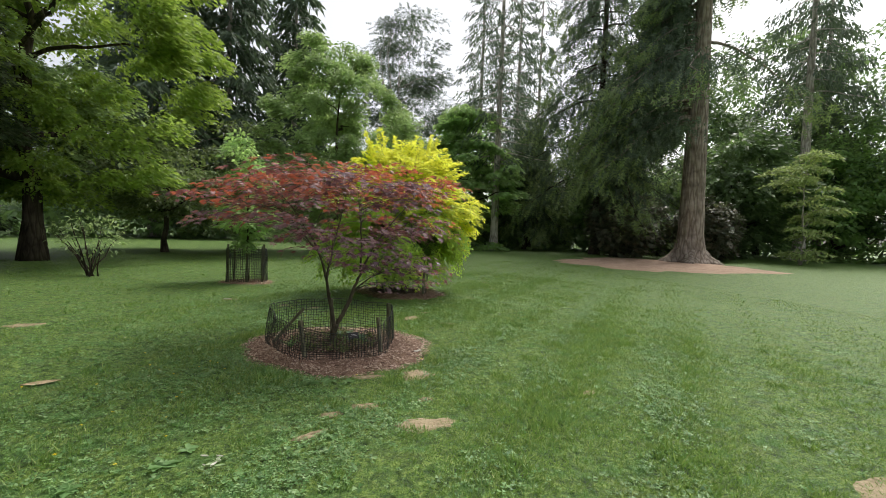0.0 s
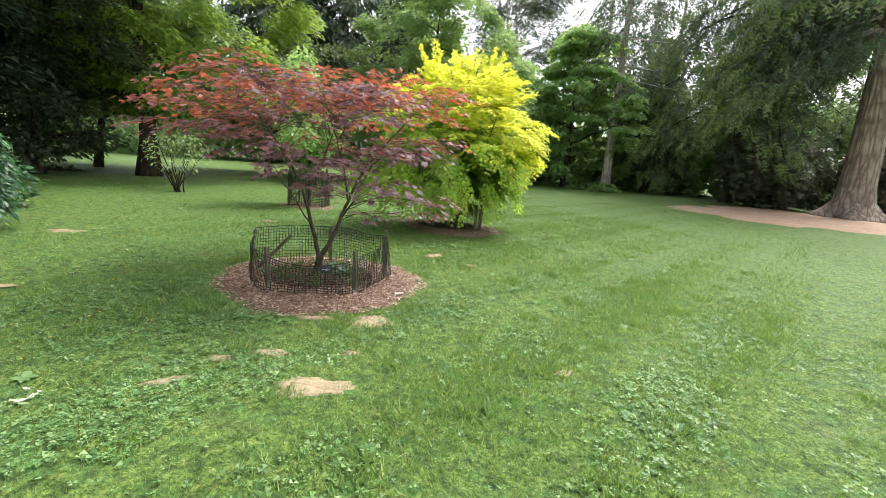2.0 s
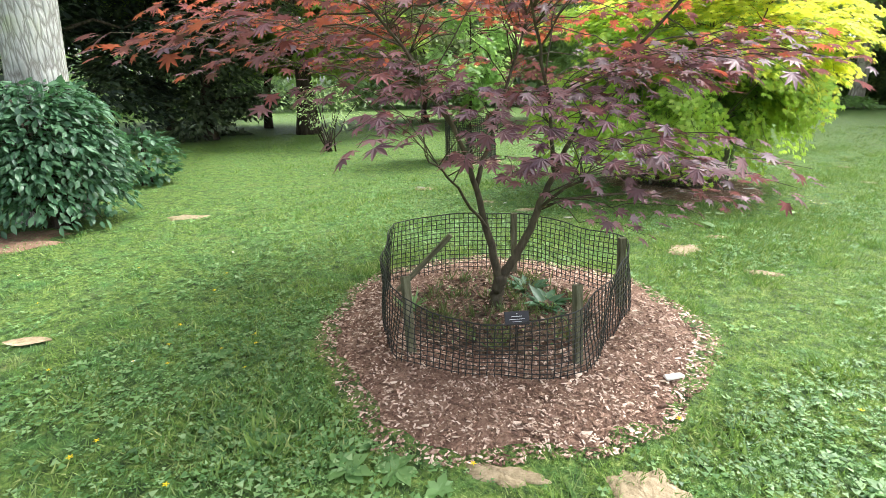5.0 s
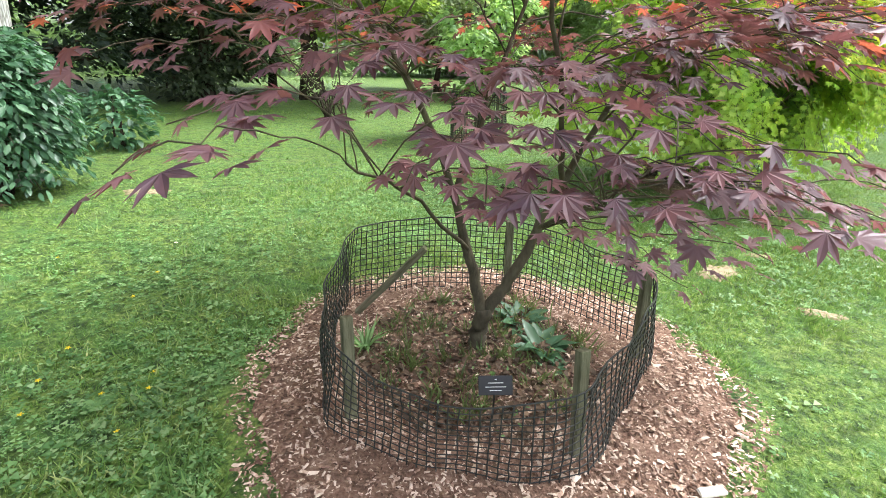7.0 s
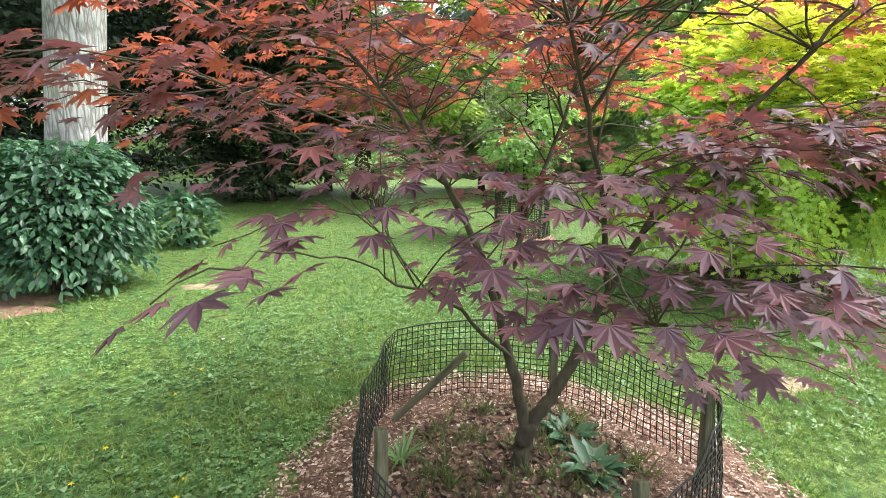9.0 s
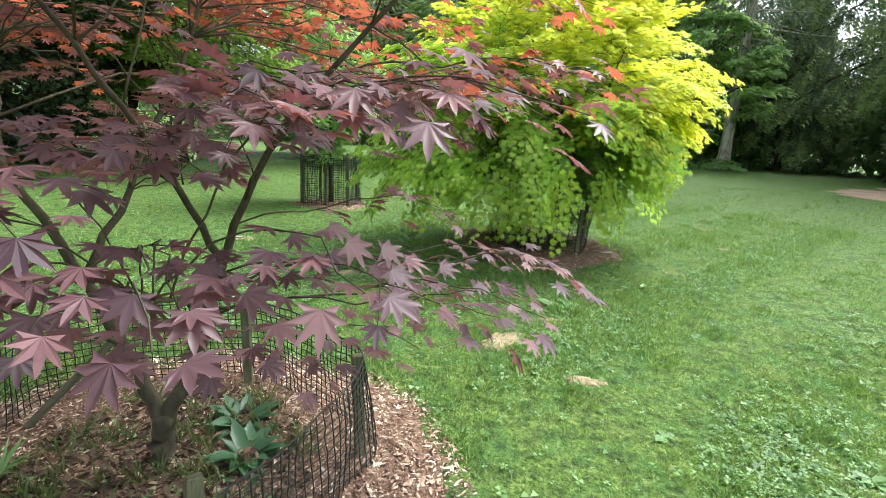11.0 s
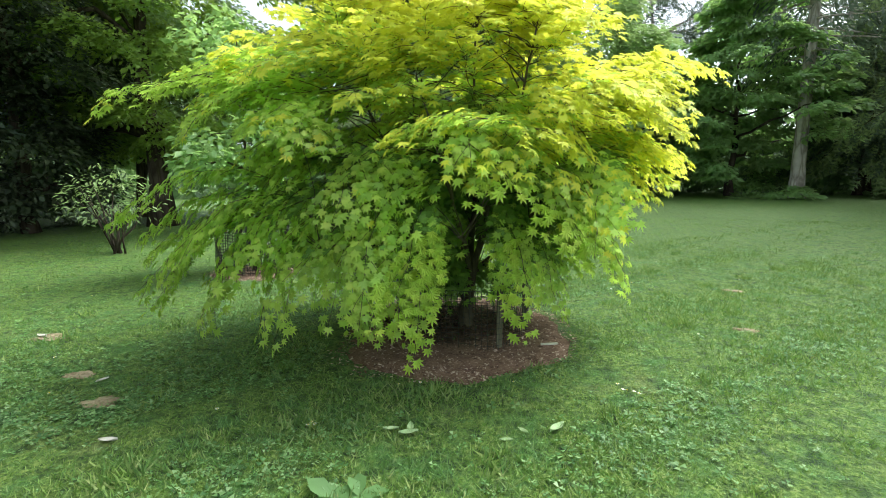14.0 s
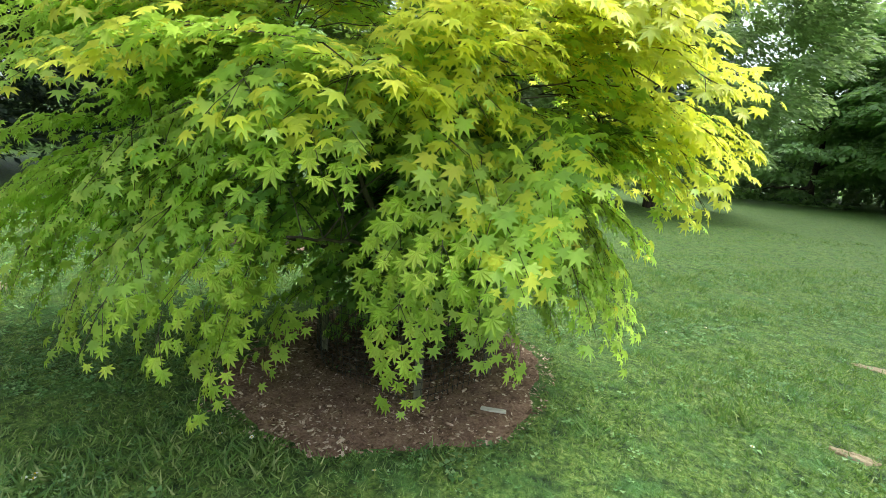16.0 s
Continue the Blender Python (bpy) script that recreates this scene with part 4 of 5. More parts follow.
YEL_STEMS = [
    ([(0, 0, -0.02), (0.0, 0.0, 0.15), (0.02, 0.0, 0.3)], 0.075, 0.065),
    ([(0.02, 0, 0.28), (0.12, -0.1, 0.7), (0.3, -0.25, 1.3), (0.55, -0.35, 2.0), (0.7, -0.5, 2.6)], 0.045, 0.012),
    ([(0.02, 0, 0.28), (-0.15, -0.05, 0.7), (-0.4, -0.2, 1.3), (-0.7, -0.35, 1.9), (-0.9, -0.45, 2.4)], 0.045, 0.012),
    ([(0.02, 0, 0.28), (0.02, 0.12, 0.8), (0.05, 0.3, 1.6), (0.0, 0.35, 2.5), (0.05, 0.3, 3.3)], 0.045, 0.012),
    ([(0.02, 0, 0.28), (0.1, -0.25, 0.75), (0.05, -0.6, 1.3), (0.0, -0.9, 1.8), (-0.05, -1.1, 2.2)], 0.035, 0.010),
    ([(0.1, 0.0, 0.6), (0.5, 0.05, 1.0), (1.0, 0.1, 1.5), (1.4, 0.15, 1.9)], 0.028, 0.009),
    ([(-0.1, -0.03, 0.6), (-0.5, 0.2, 1.0), (-1.0, 0.35, 1.4), (-1.35, 0.5, 1.7)], 0.028, 0.009),
    ([(0.05, -0.3, 0.8), (0.2, -0.8, 1.0), (0.3, -1.3, 1.1)], 0.018, 0.007),
    ([(-0.15, -0.1, 0.7), (-0.5, -0.8, 0.95), (-0.7, -1.4, 1.0)], 0.018, 0.007),
]

RED, YEL = (0.03, 6.62), (1.75, 11.75)

def red_tone(P, U, rng):
    # redder, backlit-looking tint towards the top of the crown
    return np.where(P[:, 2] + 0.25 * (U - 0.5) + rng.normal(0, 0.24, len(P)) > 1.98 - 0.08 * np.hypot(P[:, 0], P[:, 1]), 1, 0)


def golden_tone(P, U, rng):
    """Golden young leaves high up and on the tips of the sprays, greener ones at their roots inside the crown, darkened
    to paint its shade.
    """
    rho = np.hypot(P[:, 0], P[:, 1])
    # yellower leaves grow in sun; the lean to +x also paints the sunward side brighter
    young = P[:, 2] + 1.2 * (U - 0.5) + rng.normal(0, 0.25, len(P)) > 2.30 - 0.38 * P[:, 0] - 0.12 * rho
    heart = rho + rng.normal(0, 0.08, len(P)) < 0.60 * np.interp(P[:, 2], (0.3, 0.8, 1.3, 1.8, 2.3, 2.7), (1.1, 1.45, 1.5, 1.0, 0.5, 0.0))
    shaded = heart | (U + rng.normal(0, 0.10, len(P)) + 0.35 * (P[:, 2] - 2.2) * (P[:, 2] > 2.2) < 0.30 * (P[:, 2] < 1.7))
    return np.where(shaded, 2, np.where(young, 1, 0))


grow_maple("red_maple", RED, red_fans(), RED_STEMS, 0.083, 0.083, (M["red_low"], M["red_top"], M["red_one"]), red_tone, (0.55, -1.9, 1.45),
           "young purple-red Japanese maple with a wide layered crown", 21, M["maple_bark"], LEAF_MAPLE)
grow_maple("golden_maple", YEL, golden_fans(), YEL_STEMS, 0.078, 0.046, (M["yel_low"], M["yel_top"], M["yel_one"], M["yel_in"]), golden_tone, (0.7, -1.7, 0.7),
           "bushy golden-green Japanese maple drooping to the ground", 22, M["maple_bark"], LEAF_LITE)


# ---- beds, tree guards ----
mulch_bed(*BEDS[0], 27000, 31, "oval bed of red-brown bark chips round the red maple")
mulch_bed(*BEDS[1], 8000, 32, "round bed of bark chips under the golden maple")
mulch_bed(*BEDS[2], 2500, 33, "small bed of bark chips round the caged young tree")


def stake(parent, a, b, w=0.045, seed=0):
    """A sawn, weathered square stake from a to b."""
    a, b = Vector(a), Vector(b)
    ln = (b - a).length
    bm = box((w, w * 0.8, ln), 0.004)
    rng = random.Random(seed)
    for v in bm.verts:
        v.co.x += rng.uniform(-0.002, 0.002)
        v.co.y += rng.uniform(-0.002, 0.002)
    ob = part("stake", bm, M["stake"], parent)
    ob.matrix_basis = Matrix.Translation((a + b) / 2) @ (b - a).to_track_quat("Z", "Y").to_matrix().to_4x4() @ pose(0, 0, 0, 0, 0, rng.uniform(-30, 30))
    return ob


def ring_path(corners, step):
    """A closed, slightly rounded path through the corners, in even steps."""
    c = np.array(corners, float)
    n = len(c)
    pts = []
    for i in range(n):
        p0, p1, p2, p3 = c[i - 1], c[i], c[(i + 1) % n], c[(i + 2) % n]
        for t in np.linspace(0, 1, 30, endpoint=False):
            cat = 0.5 * (2 * p1 + (p2 - p0) * t + (2 * p0 - 5 * p1 + 4 * p2 - p3) * t * t + (3 * p1 - p0 - 3 * p2 + p3) * t ** 3)
            pts.append(0.55 * cat + 0.45 * (p1 + (p2 - p1) * t))
    pts = np.array(pts + [pts[0]])
    s = np.concatenate([[0], np.cumsum(np.linalg.norm(np.diff(pts[:, :2], axis=0), axis=1))])
    k = int(s[-1] / step)
    t = np.linspace(0, s[-1], k, endpoint=False)
    return np.stack([np.interp(t, s, pts[:, j]) for j in range(pts.shape[1])], -1)


def netting(parent, corners, step, z0, seed, r=0.0016, lean=0.03):
    """Square plastic mesh stretched round the stakes; the third number of a corner is the height of its top edge."""
    rng = np.random.default_rng(seed)
    ring = ring_path(corners, step)
    k = len(ring)
    rows = int(max(c[2] for c in corners) / step) + 1
    f = np.linspace(0, 1, rows)
    ph = rng.uniform(0, 6.28, 4)
    s = np.arange(k) / k * 6.2832
    nrm = unit(np.stack([np.gradient(ring[:, 1]), -np.gradient(ring[:, 0])], -1))
    G = np.empty((k, rows, 3))
    for j in range(rows):
        wav = lean * (f[j] - 0.4) + 0.012 * np.sin(5 * s + ph[0] + 2.5 * f[j]) + 0.008 * np.sin(13 * s + ph[1] - 4 * f[j])
        G[:, j, :2] = ring[:, :2] - nrm * wav[:, None] + rng.normal(0, 0.0015, (k, 2))
        G[:, j, 2] = z0 + (ring[:, 2] - z0) * f[j] + 0.006 * np.sin(7 * s + ph[2])
    strands = []
    for i in range(k):
        strands.append(tube(G[i], r, 4))
    for j in range(rows):
        strands.append(tube(np.concatenate([G[:, j], G[:1, j]]), r * (1.5 if j in (0, rows - 1) else 1.0), 4))
    tagged(tri_object("netting", *join(strands), M["net"], parent, "black plastic square mesh"), kind="stuff")


def tree_guard(loc, stakes, corners, step, label, seed, brace=None, r=0.003):
    g = thing("tree_guard", (*loc, 0), label, "tree guard")
    for i, (a, b) in enumerate(stakes):
        stake(g, a, b, 0.048, seed + i)
    if brace:
        stake(g, *brace, 0.04, seed + 9)
    netting(g, corners, step, 0.02, seed, r)
    return g


ox, oy = RED


def rel(x, y, z, o=RED):
    return (x - o[0], y - o[1], z)


tree_guard(RED, [(rel(-0.28, 5.86, 0.0), rel(-0.35, 5.97, 0.46)), (rel(0.64, 6.03, 0.0), rel(0.60, 6.11, 0.47)),
                 (rel(0.85, 6.86, 0.0), rel(0.82, 6.88, 0.52)), (rel(0.03, 7.27, 0.0), rel(0.01, 7.30, 0.53))],
           [rel(*c) for c in ((-0.33, 5.80, 0.40), (0.15, 5.74, 0.33), (0.67, 5.96, 0.40), (0.89, 6.88, 0.51), (0.50, 7.18, 0.50), (0.02, 7.34, 0.53),
                              (-0.50, 7.16, 0.52), (-0.83, 6.80, 0.52), (-0.64, 6.22, 0.44))],
           0.038, "low black mesh guard on weathered stakes round the red maple", 50,
           (rel(-0.74, 6.66, 0.03), rel(-0.36, 6.82, 0.46)))
tree_guard(YEL, [((0.55, 0.15, 0), (0.56, 0.14, 0.62)), ((0.42, -0.45, 0), (0.43, -0.47, 0.6)), ((-0.5, -0.35, 0), (-0.5, -0.37, 0.6)), ((-0.45, 0.5, 0), (-0.46, 0.5, 0.6))],
           [(0.60, 0.15, 0.58), (0.46, -0.5, 0.56), (-0.05, -0.6, 0.54), (-0.55, -0.4, 0.57), (-0.66, 0.1, 0.57), (-0.5, 0.55, 0.57), (0.1, 0.65, 0.57)],
           0.05, "black mesh guard on stakes hidden under the golden maple", 70, r=0.002)
CAGE = (-2.2, 13.55)
tree_guard(CAGE, [((-0.42, -0.28, 0), (-0.42, -0.28, 1.02)), ((0.42, -0.22, 0), (0.42, -0.22, 0.98)), ((0.38, 0.35, 0), (0.38, 0.35, 1.0)), ((-0.38, 0.36, 0), (-0.38, 0.36, 1.0)), ((0.05, -0.33, 0), (0.05, -0.33, 0.95))],
           [(-0.46, -0.31, 0.9), (0.02, -0.38, 0.88), (0.46, -0.25, 0.9), (0.42, 0.39, 0.9), (-0.42, 0.4, 0.9)], 0.045, "tall dark mesh guard on stakes round a young tree", 90, r=0.0045)


def plant_label(loc, yaw):
    s = thing("plant_label", loc, "small black plant label with white lettering on a wire stem", "plant label")
    s.rotation_euler = (0, 0, radians(yaw))
    bm = box((0.14, 0.005, 0.078), 0.0015)
    pl = part("plate", bm, M["sign"], s)
    pl.location, pl.rotation_euler = (0, 0, 0.23), (radians(-28), 0, 0)
    tri_object("stem", *tube([(0, 0.012, 0), (0, 0.01, 0.2), (0, 0.004, 0.235)], 0.004, 6), M["net"], s)
    for w, h, z in ((0.008, 0.004, 0.024), (0.062, 0.0035, 0.010), (0.085, 0.003, -0.006), (0.05, 0.0025, -0.020)):
        q = part("line_of_text", box((w, 0.002, h), 0.0003), M["ink"], pl)
        q.location = (0, -0.0035, z)
    return s


plant_label((0.29, 6.05, 0.02), 25)


# ---- generic trees and shrubs ----
def trunk_path(rng, h, lean=(0, 0), wob=0.05, n=9):
    t = np.linspace(0, 1, n)
    p = np.stack([lean[0] * t, lean[1] * t, h * t], -1)
    p[1:-1, :2] += rng.normal(0, wob, (n - 2, 2))
    p[0, 2] = -0.1
    return p


def broadleaf(name, loc, label, h, crown_r, z0, trunk_r, clumps, per, leaf, mat, bark, seed, flat=0.45, lean=(0, 0), top=1.0, hang=0.3, group="", tmpl=None, stems=1, fill=0.35, tiers=0, limb_n=14):
    """A broad-leaved tree: trunk, limbs to the clumps and a crown of many small leaves with gaps."""
    rng = np.random.default_rng(seed)
    tree = thing(name, (*loc, 0), label, "tree", group)
    forks = []
    for s in range(stems):
        ln = lean if stems == 1 else (lean[0] + rng.normal(0, crown_r * 0.25), lean[1] + rng.normal(0, crown_r * 0.25))
        p = trunk_path(rng, h * 0.8, ln, trunk_r * 0.5)
        rr = np.linspace(trunk_r, trunk_r * 0.15, len(p)) * (1 if stems == 1 else 0.7)
        rr[0] *= 1.5
        tri_object("trunk", *tube(p, rr, 10), bark, tree, smooth=True)
        forks += [(q, r) for q, r in zip(p, rr) if q[2] > min(z0, h * 0.3) * 0.7]
    C = []
    zc, zr = (z0 + h) / 2, (h - z0) / 2
    for i in range(clumps):
        v = unit(rng.normal(0, 1, 3))
        f = 1.0 if rng.uniform() > fill else rng.uniform(0.35, 0.9)
        lump = 1 + 0.13 * math.sin(4 * v[0] + seed) + 0.13 * math.sin(5 * v[1] + 4 * v[2] + seed)
        c = np.array((v[0] * crown_r, v[1] * crown_r, v[2] * zr)) * f * lump
        if v[2] > 0:
            c[:2] *= 1 - (1 - top) * v[2]
        c[2] += zc
        if tiers:
            c[2] = z0 + round((c[2] - z0) / (h - z0) * tiers) * (h - z0) / tiers + rng.normal(0, 0.3 * (h - z0) / tiers)
        c[:2] += lean
        C.append(c)
    C = np.array(C)
    fp = np.array([q for q, _ in forks])
    wood = []
    for i in rng.choice(clumps, min(clumps, limb_n), replace=False):
        c = C[i]
        j = int(np.argmin(np.linalg.norm(fp - c, axis=1) + 0.8 * np.maximum(0, fp[:, 2] - c[2] + 0.15 * crown_r)))
        ln = np.linalg.norm(c - fp[j])
        wood.append(tube(curve(fp[j], c, 0.06 * ln, 7, rng, 0.03 * ln), np.linspace(min(forks[j][1] * 0.6, 0.03 * ln + 0.02), 0.015, 7), 6))
    for w in wood:
        tri_object("limb", *w, bark, tree, smooth=True)
    per = per * 3
    n = clumps * per
    cid = np.repeat(np.arange(clumps), per)
    cr = crown_r * 2.5 / math.sqrt(clumps) * rng.uniform(0.75, 1.5, clumps)[cid]
    d = unit(rng.normal(0, 1, (n, 3))) * (rng.uniform(0, 1, n) ** 0.45)[:, None] * cr[:, None]
    rho = np.hypot(d[:, 0], d[:, 1])
    d[:, 2] = d[:, 2] * flat - hang * rho ** 2 / np.maximum(cr, 0.05)
    P = C[cid] + d
    P[:, 2] = np.maximum(P[:, 2], 0.05)
    X = d * (1, 1, 0.3) + (C[cid] - (lean[0], lean[1], 0)) * (0.25, 0.25, 0) + rng.normal(0, 0.35, (n, 3)) * cr[:, None]
    X = unit(X)
    X[:, 2] -= 0.3
    tv, tt = tmpl if tmpl else LEAF_OVAL
    tagged(tri_object("crown", *scatter(tv, tt, P, X, up_jitter(rng, n, 0.55), rng.normal(leaf, leaf * 0.25, n).clip(leaf * 0.4)), mat, tree), kind="stuff")
    return tree


def conifer(name, loc, label, h, r, z0, trunk_r, boughs, mat, bark, seed, droop=0.35, spray=0.45, dens=9, hang=0.85, sector=None, sector_f=0.2, flare=1.6, group="", low_long=1.0, tip_mat=None, arch=0.0):
    """A conifer: straight trunk, whorled boughs that sag, hung with sprays of needles."""
    rng = np.random.default_rng(seed)
    tree = thing(name, (*loc, 0), label, "tree", group)
    zz = np.array([-0.1, 0.15, 0.45, 0.9, 1.8, 4, 8, 0.5 * h, 0.75 * h, h])
    zz = np.unique(np.clip(zz, -0.1, h))
    rr = trunk_r * (1 - 0.92 * np.clip(zz / h, 0, 1)) * (1 + (flare - 1) * np.exp(-np.maximum(zz, 0) / 0.5))
    ptr = np.stack([0 * zz, 0 * zz, zz], -1)
    V, T = tube(ptr, rr, 20)
    low = V[:, 2] < 0.9
    ang = np.arctan2(V[:, 1], V[:, 0])
    V[low, :2] *= (1 + (0.22 * (flare - 1) * (np.sin(5 * ang) + 0.6 * np.sin(8 * ang + 1)) * (0.9 - V[:, 2]) / 0.9)[low])[:, None]
    tri_object("trunk", V, T, bark, tree, smooth=True)
    wood, Ps, Xs, Ss, out = [], [], [], [], []
    for i in range(boughs):
        f = (i + rng.uniform(0, 1)) / boughs
        z = z0 + (h - z0) * f ** 1.15
        a = i * 2.39996 + rng.normal(0, 0.3)
        if sector and f < sector_f and rng.uniform() < 0.97:
            a = rng.uniform(*sector)
        ln = r * (1 - f) ** 0.75 * rng.uniform(0.7, 1.1) * (low_long if f < 0.25 else 1) + 0.25
        d = np.array((math.cos(a), math.sin(a)))
        t = np.linspace(0, 1, 9)
        p = np.empty((9, 3))
        p[:, :2] = d * (t * ln)[:, None] + rng.normal(0, 0.02 * ln, (9, 2)) * t[:, None]
        p[:, 2] = z + arch * ln * t - droop * ln * t ** 1.6 + 0.10 * ln * t ** 4
        wood.append(tube(p, np.linspace(0.012 * ln + 0.015, 0.008, 9), 5))
        n = int(dens * ln) + 3
        tt = rng.uniform(0.12, 1, n) ** 0.8
        P = np.stack([np.interp(tt, t, p[:, k]) for k in range(3)], -1)
        side = np.stack([-d[1], d[0]])
        w = rng.normal(0, 0.16 * ln, n) * np.sqrt(1 - tt * 0.7)
        P[:, :2] += side * w[:, None]
        P[:, 2] -= np.abs(w) * 0.35
        P += rng.normal(0, 0.05 * ln, P.shape)
        X = np.empty((n, 3))
        X[:, :2] = d * rng.uniform(0.1, 0.8, n)[:, None] + side * (rng.normal(0, 0.6, n))[:, None]
        X[:, 2] = -hang * rng.uniform(0.5, 1.6, n)
        Ps.append(P)
        Xs.append(X)
        Ss.append(rng.normal(spray, spray * 0.25, n).clip(spray * 0.4))
        out.append(tt)
    for w in wood:
        tri_object("bough", *w, bark, tree)
    P, X, S = np.concatenate(Ps), unit(np.concatenate(Xs)), np.concatenate(Ss)
    P = np.maximum(P, (-1e9, -1e9, 0.4))
    N = rng.normal(0, 0.6, P.shape) + (0, 0, 0.5)
    pick = (np.concatenate(out) + rng.normal(0, 0.12, len(P)) > 0.80) & (tip_mat is not None)
    for nm, sel, mt in (("needle_spray", ~pick, mat), ("shoot_tip", pick, tip_mat)):
        if sel.any():
            tagged(tri_object(nm, *scatter(*(FEATHER if arch else SPRAY), P[sel], X[sel], N[sel], S[sel]), mt, tree), kind="stuff")
    return tree


def shrub(name, loc, label, h, r, count, leaf, mat, seed, tmpl=None, z0=0.0, hang=0.35, squash=(1, 1), bark=None, category="shrub", stems=9, shell=0.55, group=""):
    """A leafy shrub: stems from one foot, whorls of leaves over an uneven mound."""
    rng = np.random.default_rng(seed)
    b = thing(name, (*loc, 0), label, category, group)
    n = count
    v = unit(rng.normal(0, 1, (n, 3)) + (0, 0, 0.25))
    lump = 1 + 0.12 * np.sin(4 * v[:, 0] * 2 + seed) + 0.12 * np.sin(5 * v[:, 1] * 2 + 3 * v[:, 2]) + 0.06 * np.sin(11 * v[:, 0] + 9 * v[:, 2])
    f = np.where(rng.uniform(0, 1, n) < 0.7, rng.uniform(0.88, 1.03, n), rng.uniform(shell, 0.9, n))
    P = v * (f * lump)[:, None] * (r * squash[0], r * squash[1], (h - z0) / 2)
    P[:, 2] += (h + z0) / 2
    P[:, 2] = np.maximum(P[:, 2], 0.04)
    X = v * (1, 1, 0.2) + rng.normal(0, 0.4, (n, 3))
    X[:, 2] -= hang
    N = v * 0.6 + up_jitter(rng, n, 0.35)
    S = rng.normal(leaf, leaf * 0.2, n).clip(leaf * 0.4)
    wood = []
    for i in range(stems):
        q = P[rng.integers(n)]
        wood.append(tube(curve((rng.normal(0, 0.05), rng.normal(0, 0.05), -0.03), q * 0.92, 0.08, 6, rng, 0.02), np.linspace(0.022, 0.006, 6), 5))
    for w in wood:
        tri_object("stem", *w, bark or M["dark_bark"], b)
    tv, tt = tmpl if tmpl else LEAF_OVAL
    tagged(tri_object("leaves", *scatter(tv, tt, P, X, N, S), mat, b), kind="stuff")
    return b


# ---- the pale trunk and the leafy shrub at its foot ----
def pale_tree():
    t = thing("pale_barked_tree", (-6.08, 7.66, 0), "tall tree with a thick pale grey fissured trunk", "tree")
    z = np.array([-0.1, 0.2, 0.6, 1.2, 2.0, 3.0, 4.5, 7.0, 11.0, 16.0])
    rr = np.array([0.46, 0.37, 0.33, 0.31, 0.30, 0.295, 0.29, 0.27, 0.20, 0.10])
    p = np.stack([0.10 * z, 0.055 * z, z], -1)
    V, T = tube(p, rr, 28)
    tri_object("trunk", V, T, M["white_bark"], t, smooth=True)
    rng = np.random.default_rng(61)
    wood, P = [], []
    for i in range(26):
        b = rng.uniform(0, 6.28)
        hz = rng.uniform(5.5, 15)
        q0 = np.array((0.10 * hz, 0.055 * hz, hz))
        q1 = q0 + (4.5 * math.cos(b), 4.5 * math.sin(b), rng.uniform(0.5, 2.0))
        wood.append(tube(curve(q0, q1, 0.5, 6, rng, 0.1), np.linspace(0.09, 0.02, 6), 6))
        P.append(q1 + rng.normal(0, 0.9, (240, 3)))
        P.append((q0 + q1) / 2 + rng.normal(0, 0.9, (120, 3)))
    for w in wood:
        tri_object("limb", *w, M["white_bark"], t)
    P = np.concatenate(P)
    P = P[P[:, 2] > 5.2]
    tagged(tri_object("crown", *scatter(*LEAF_CLUMP, P, rng.normal(0, 1, P.shape) - (0, 0, 0.3), up_jitter(rng, len(P), 0.6), rng.normal(0.28, 0.06, len(P))), M["mid"], t), kind="stuff")


pale_tree()


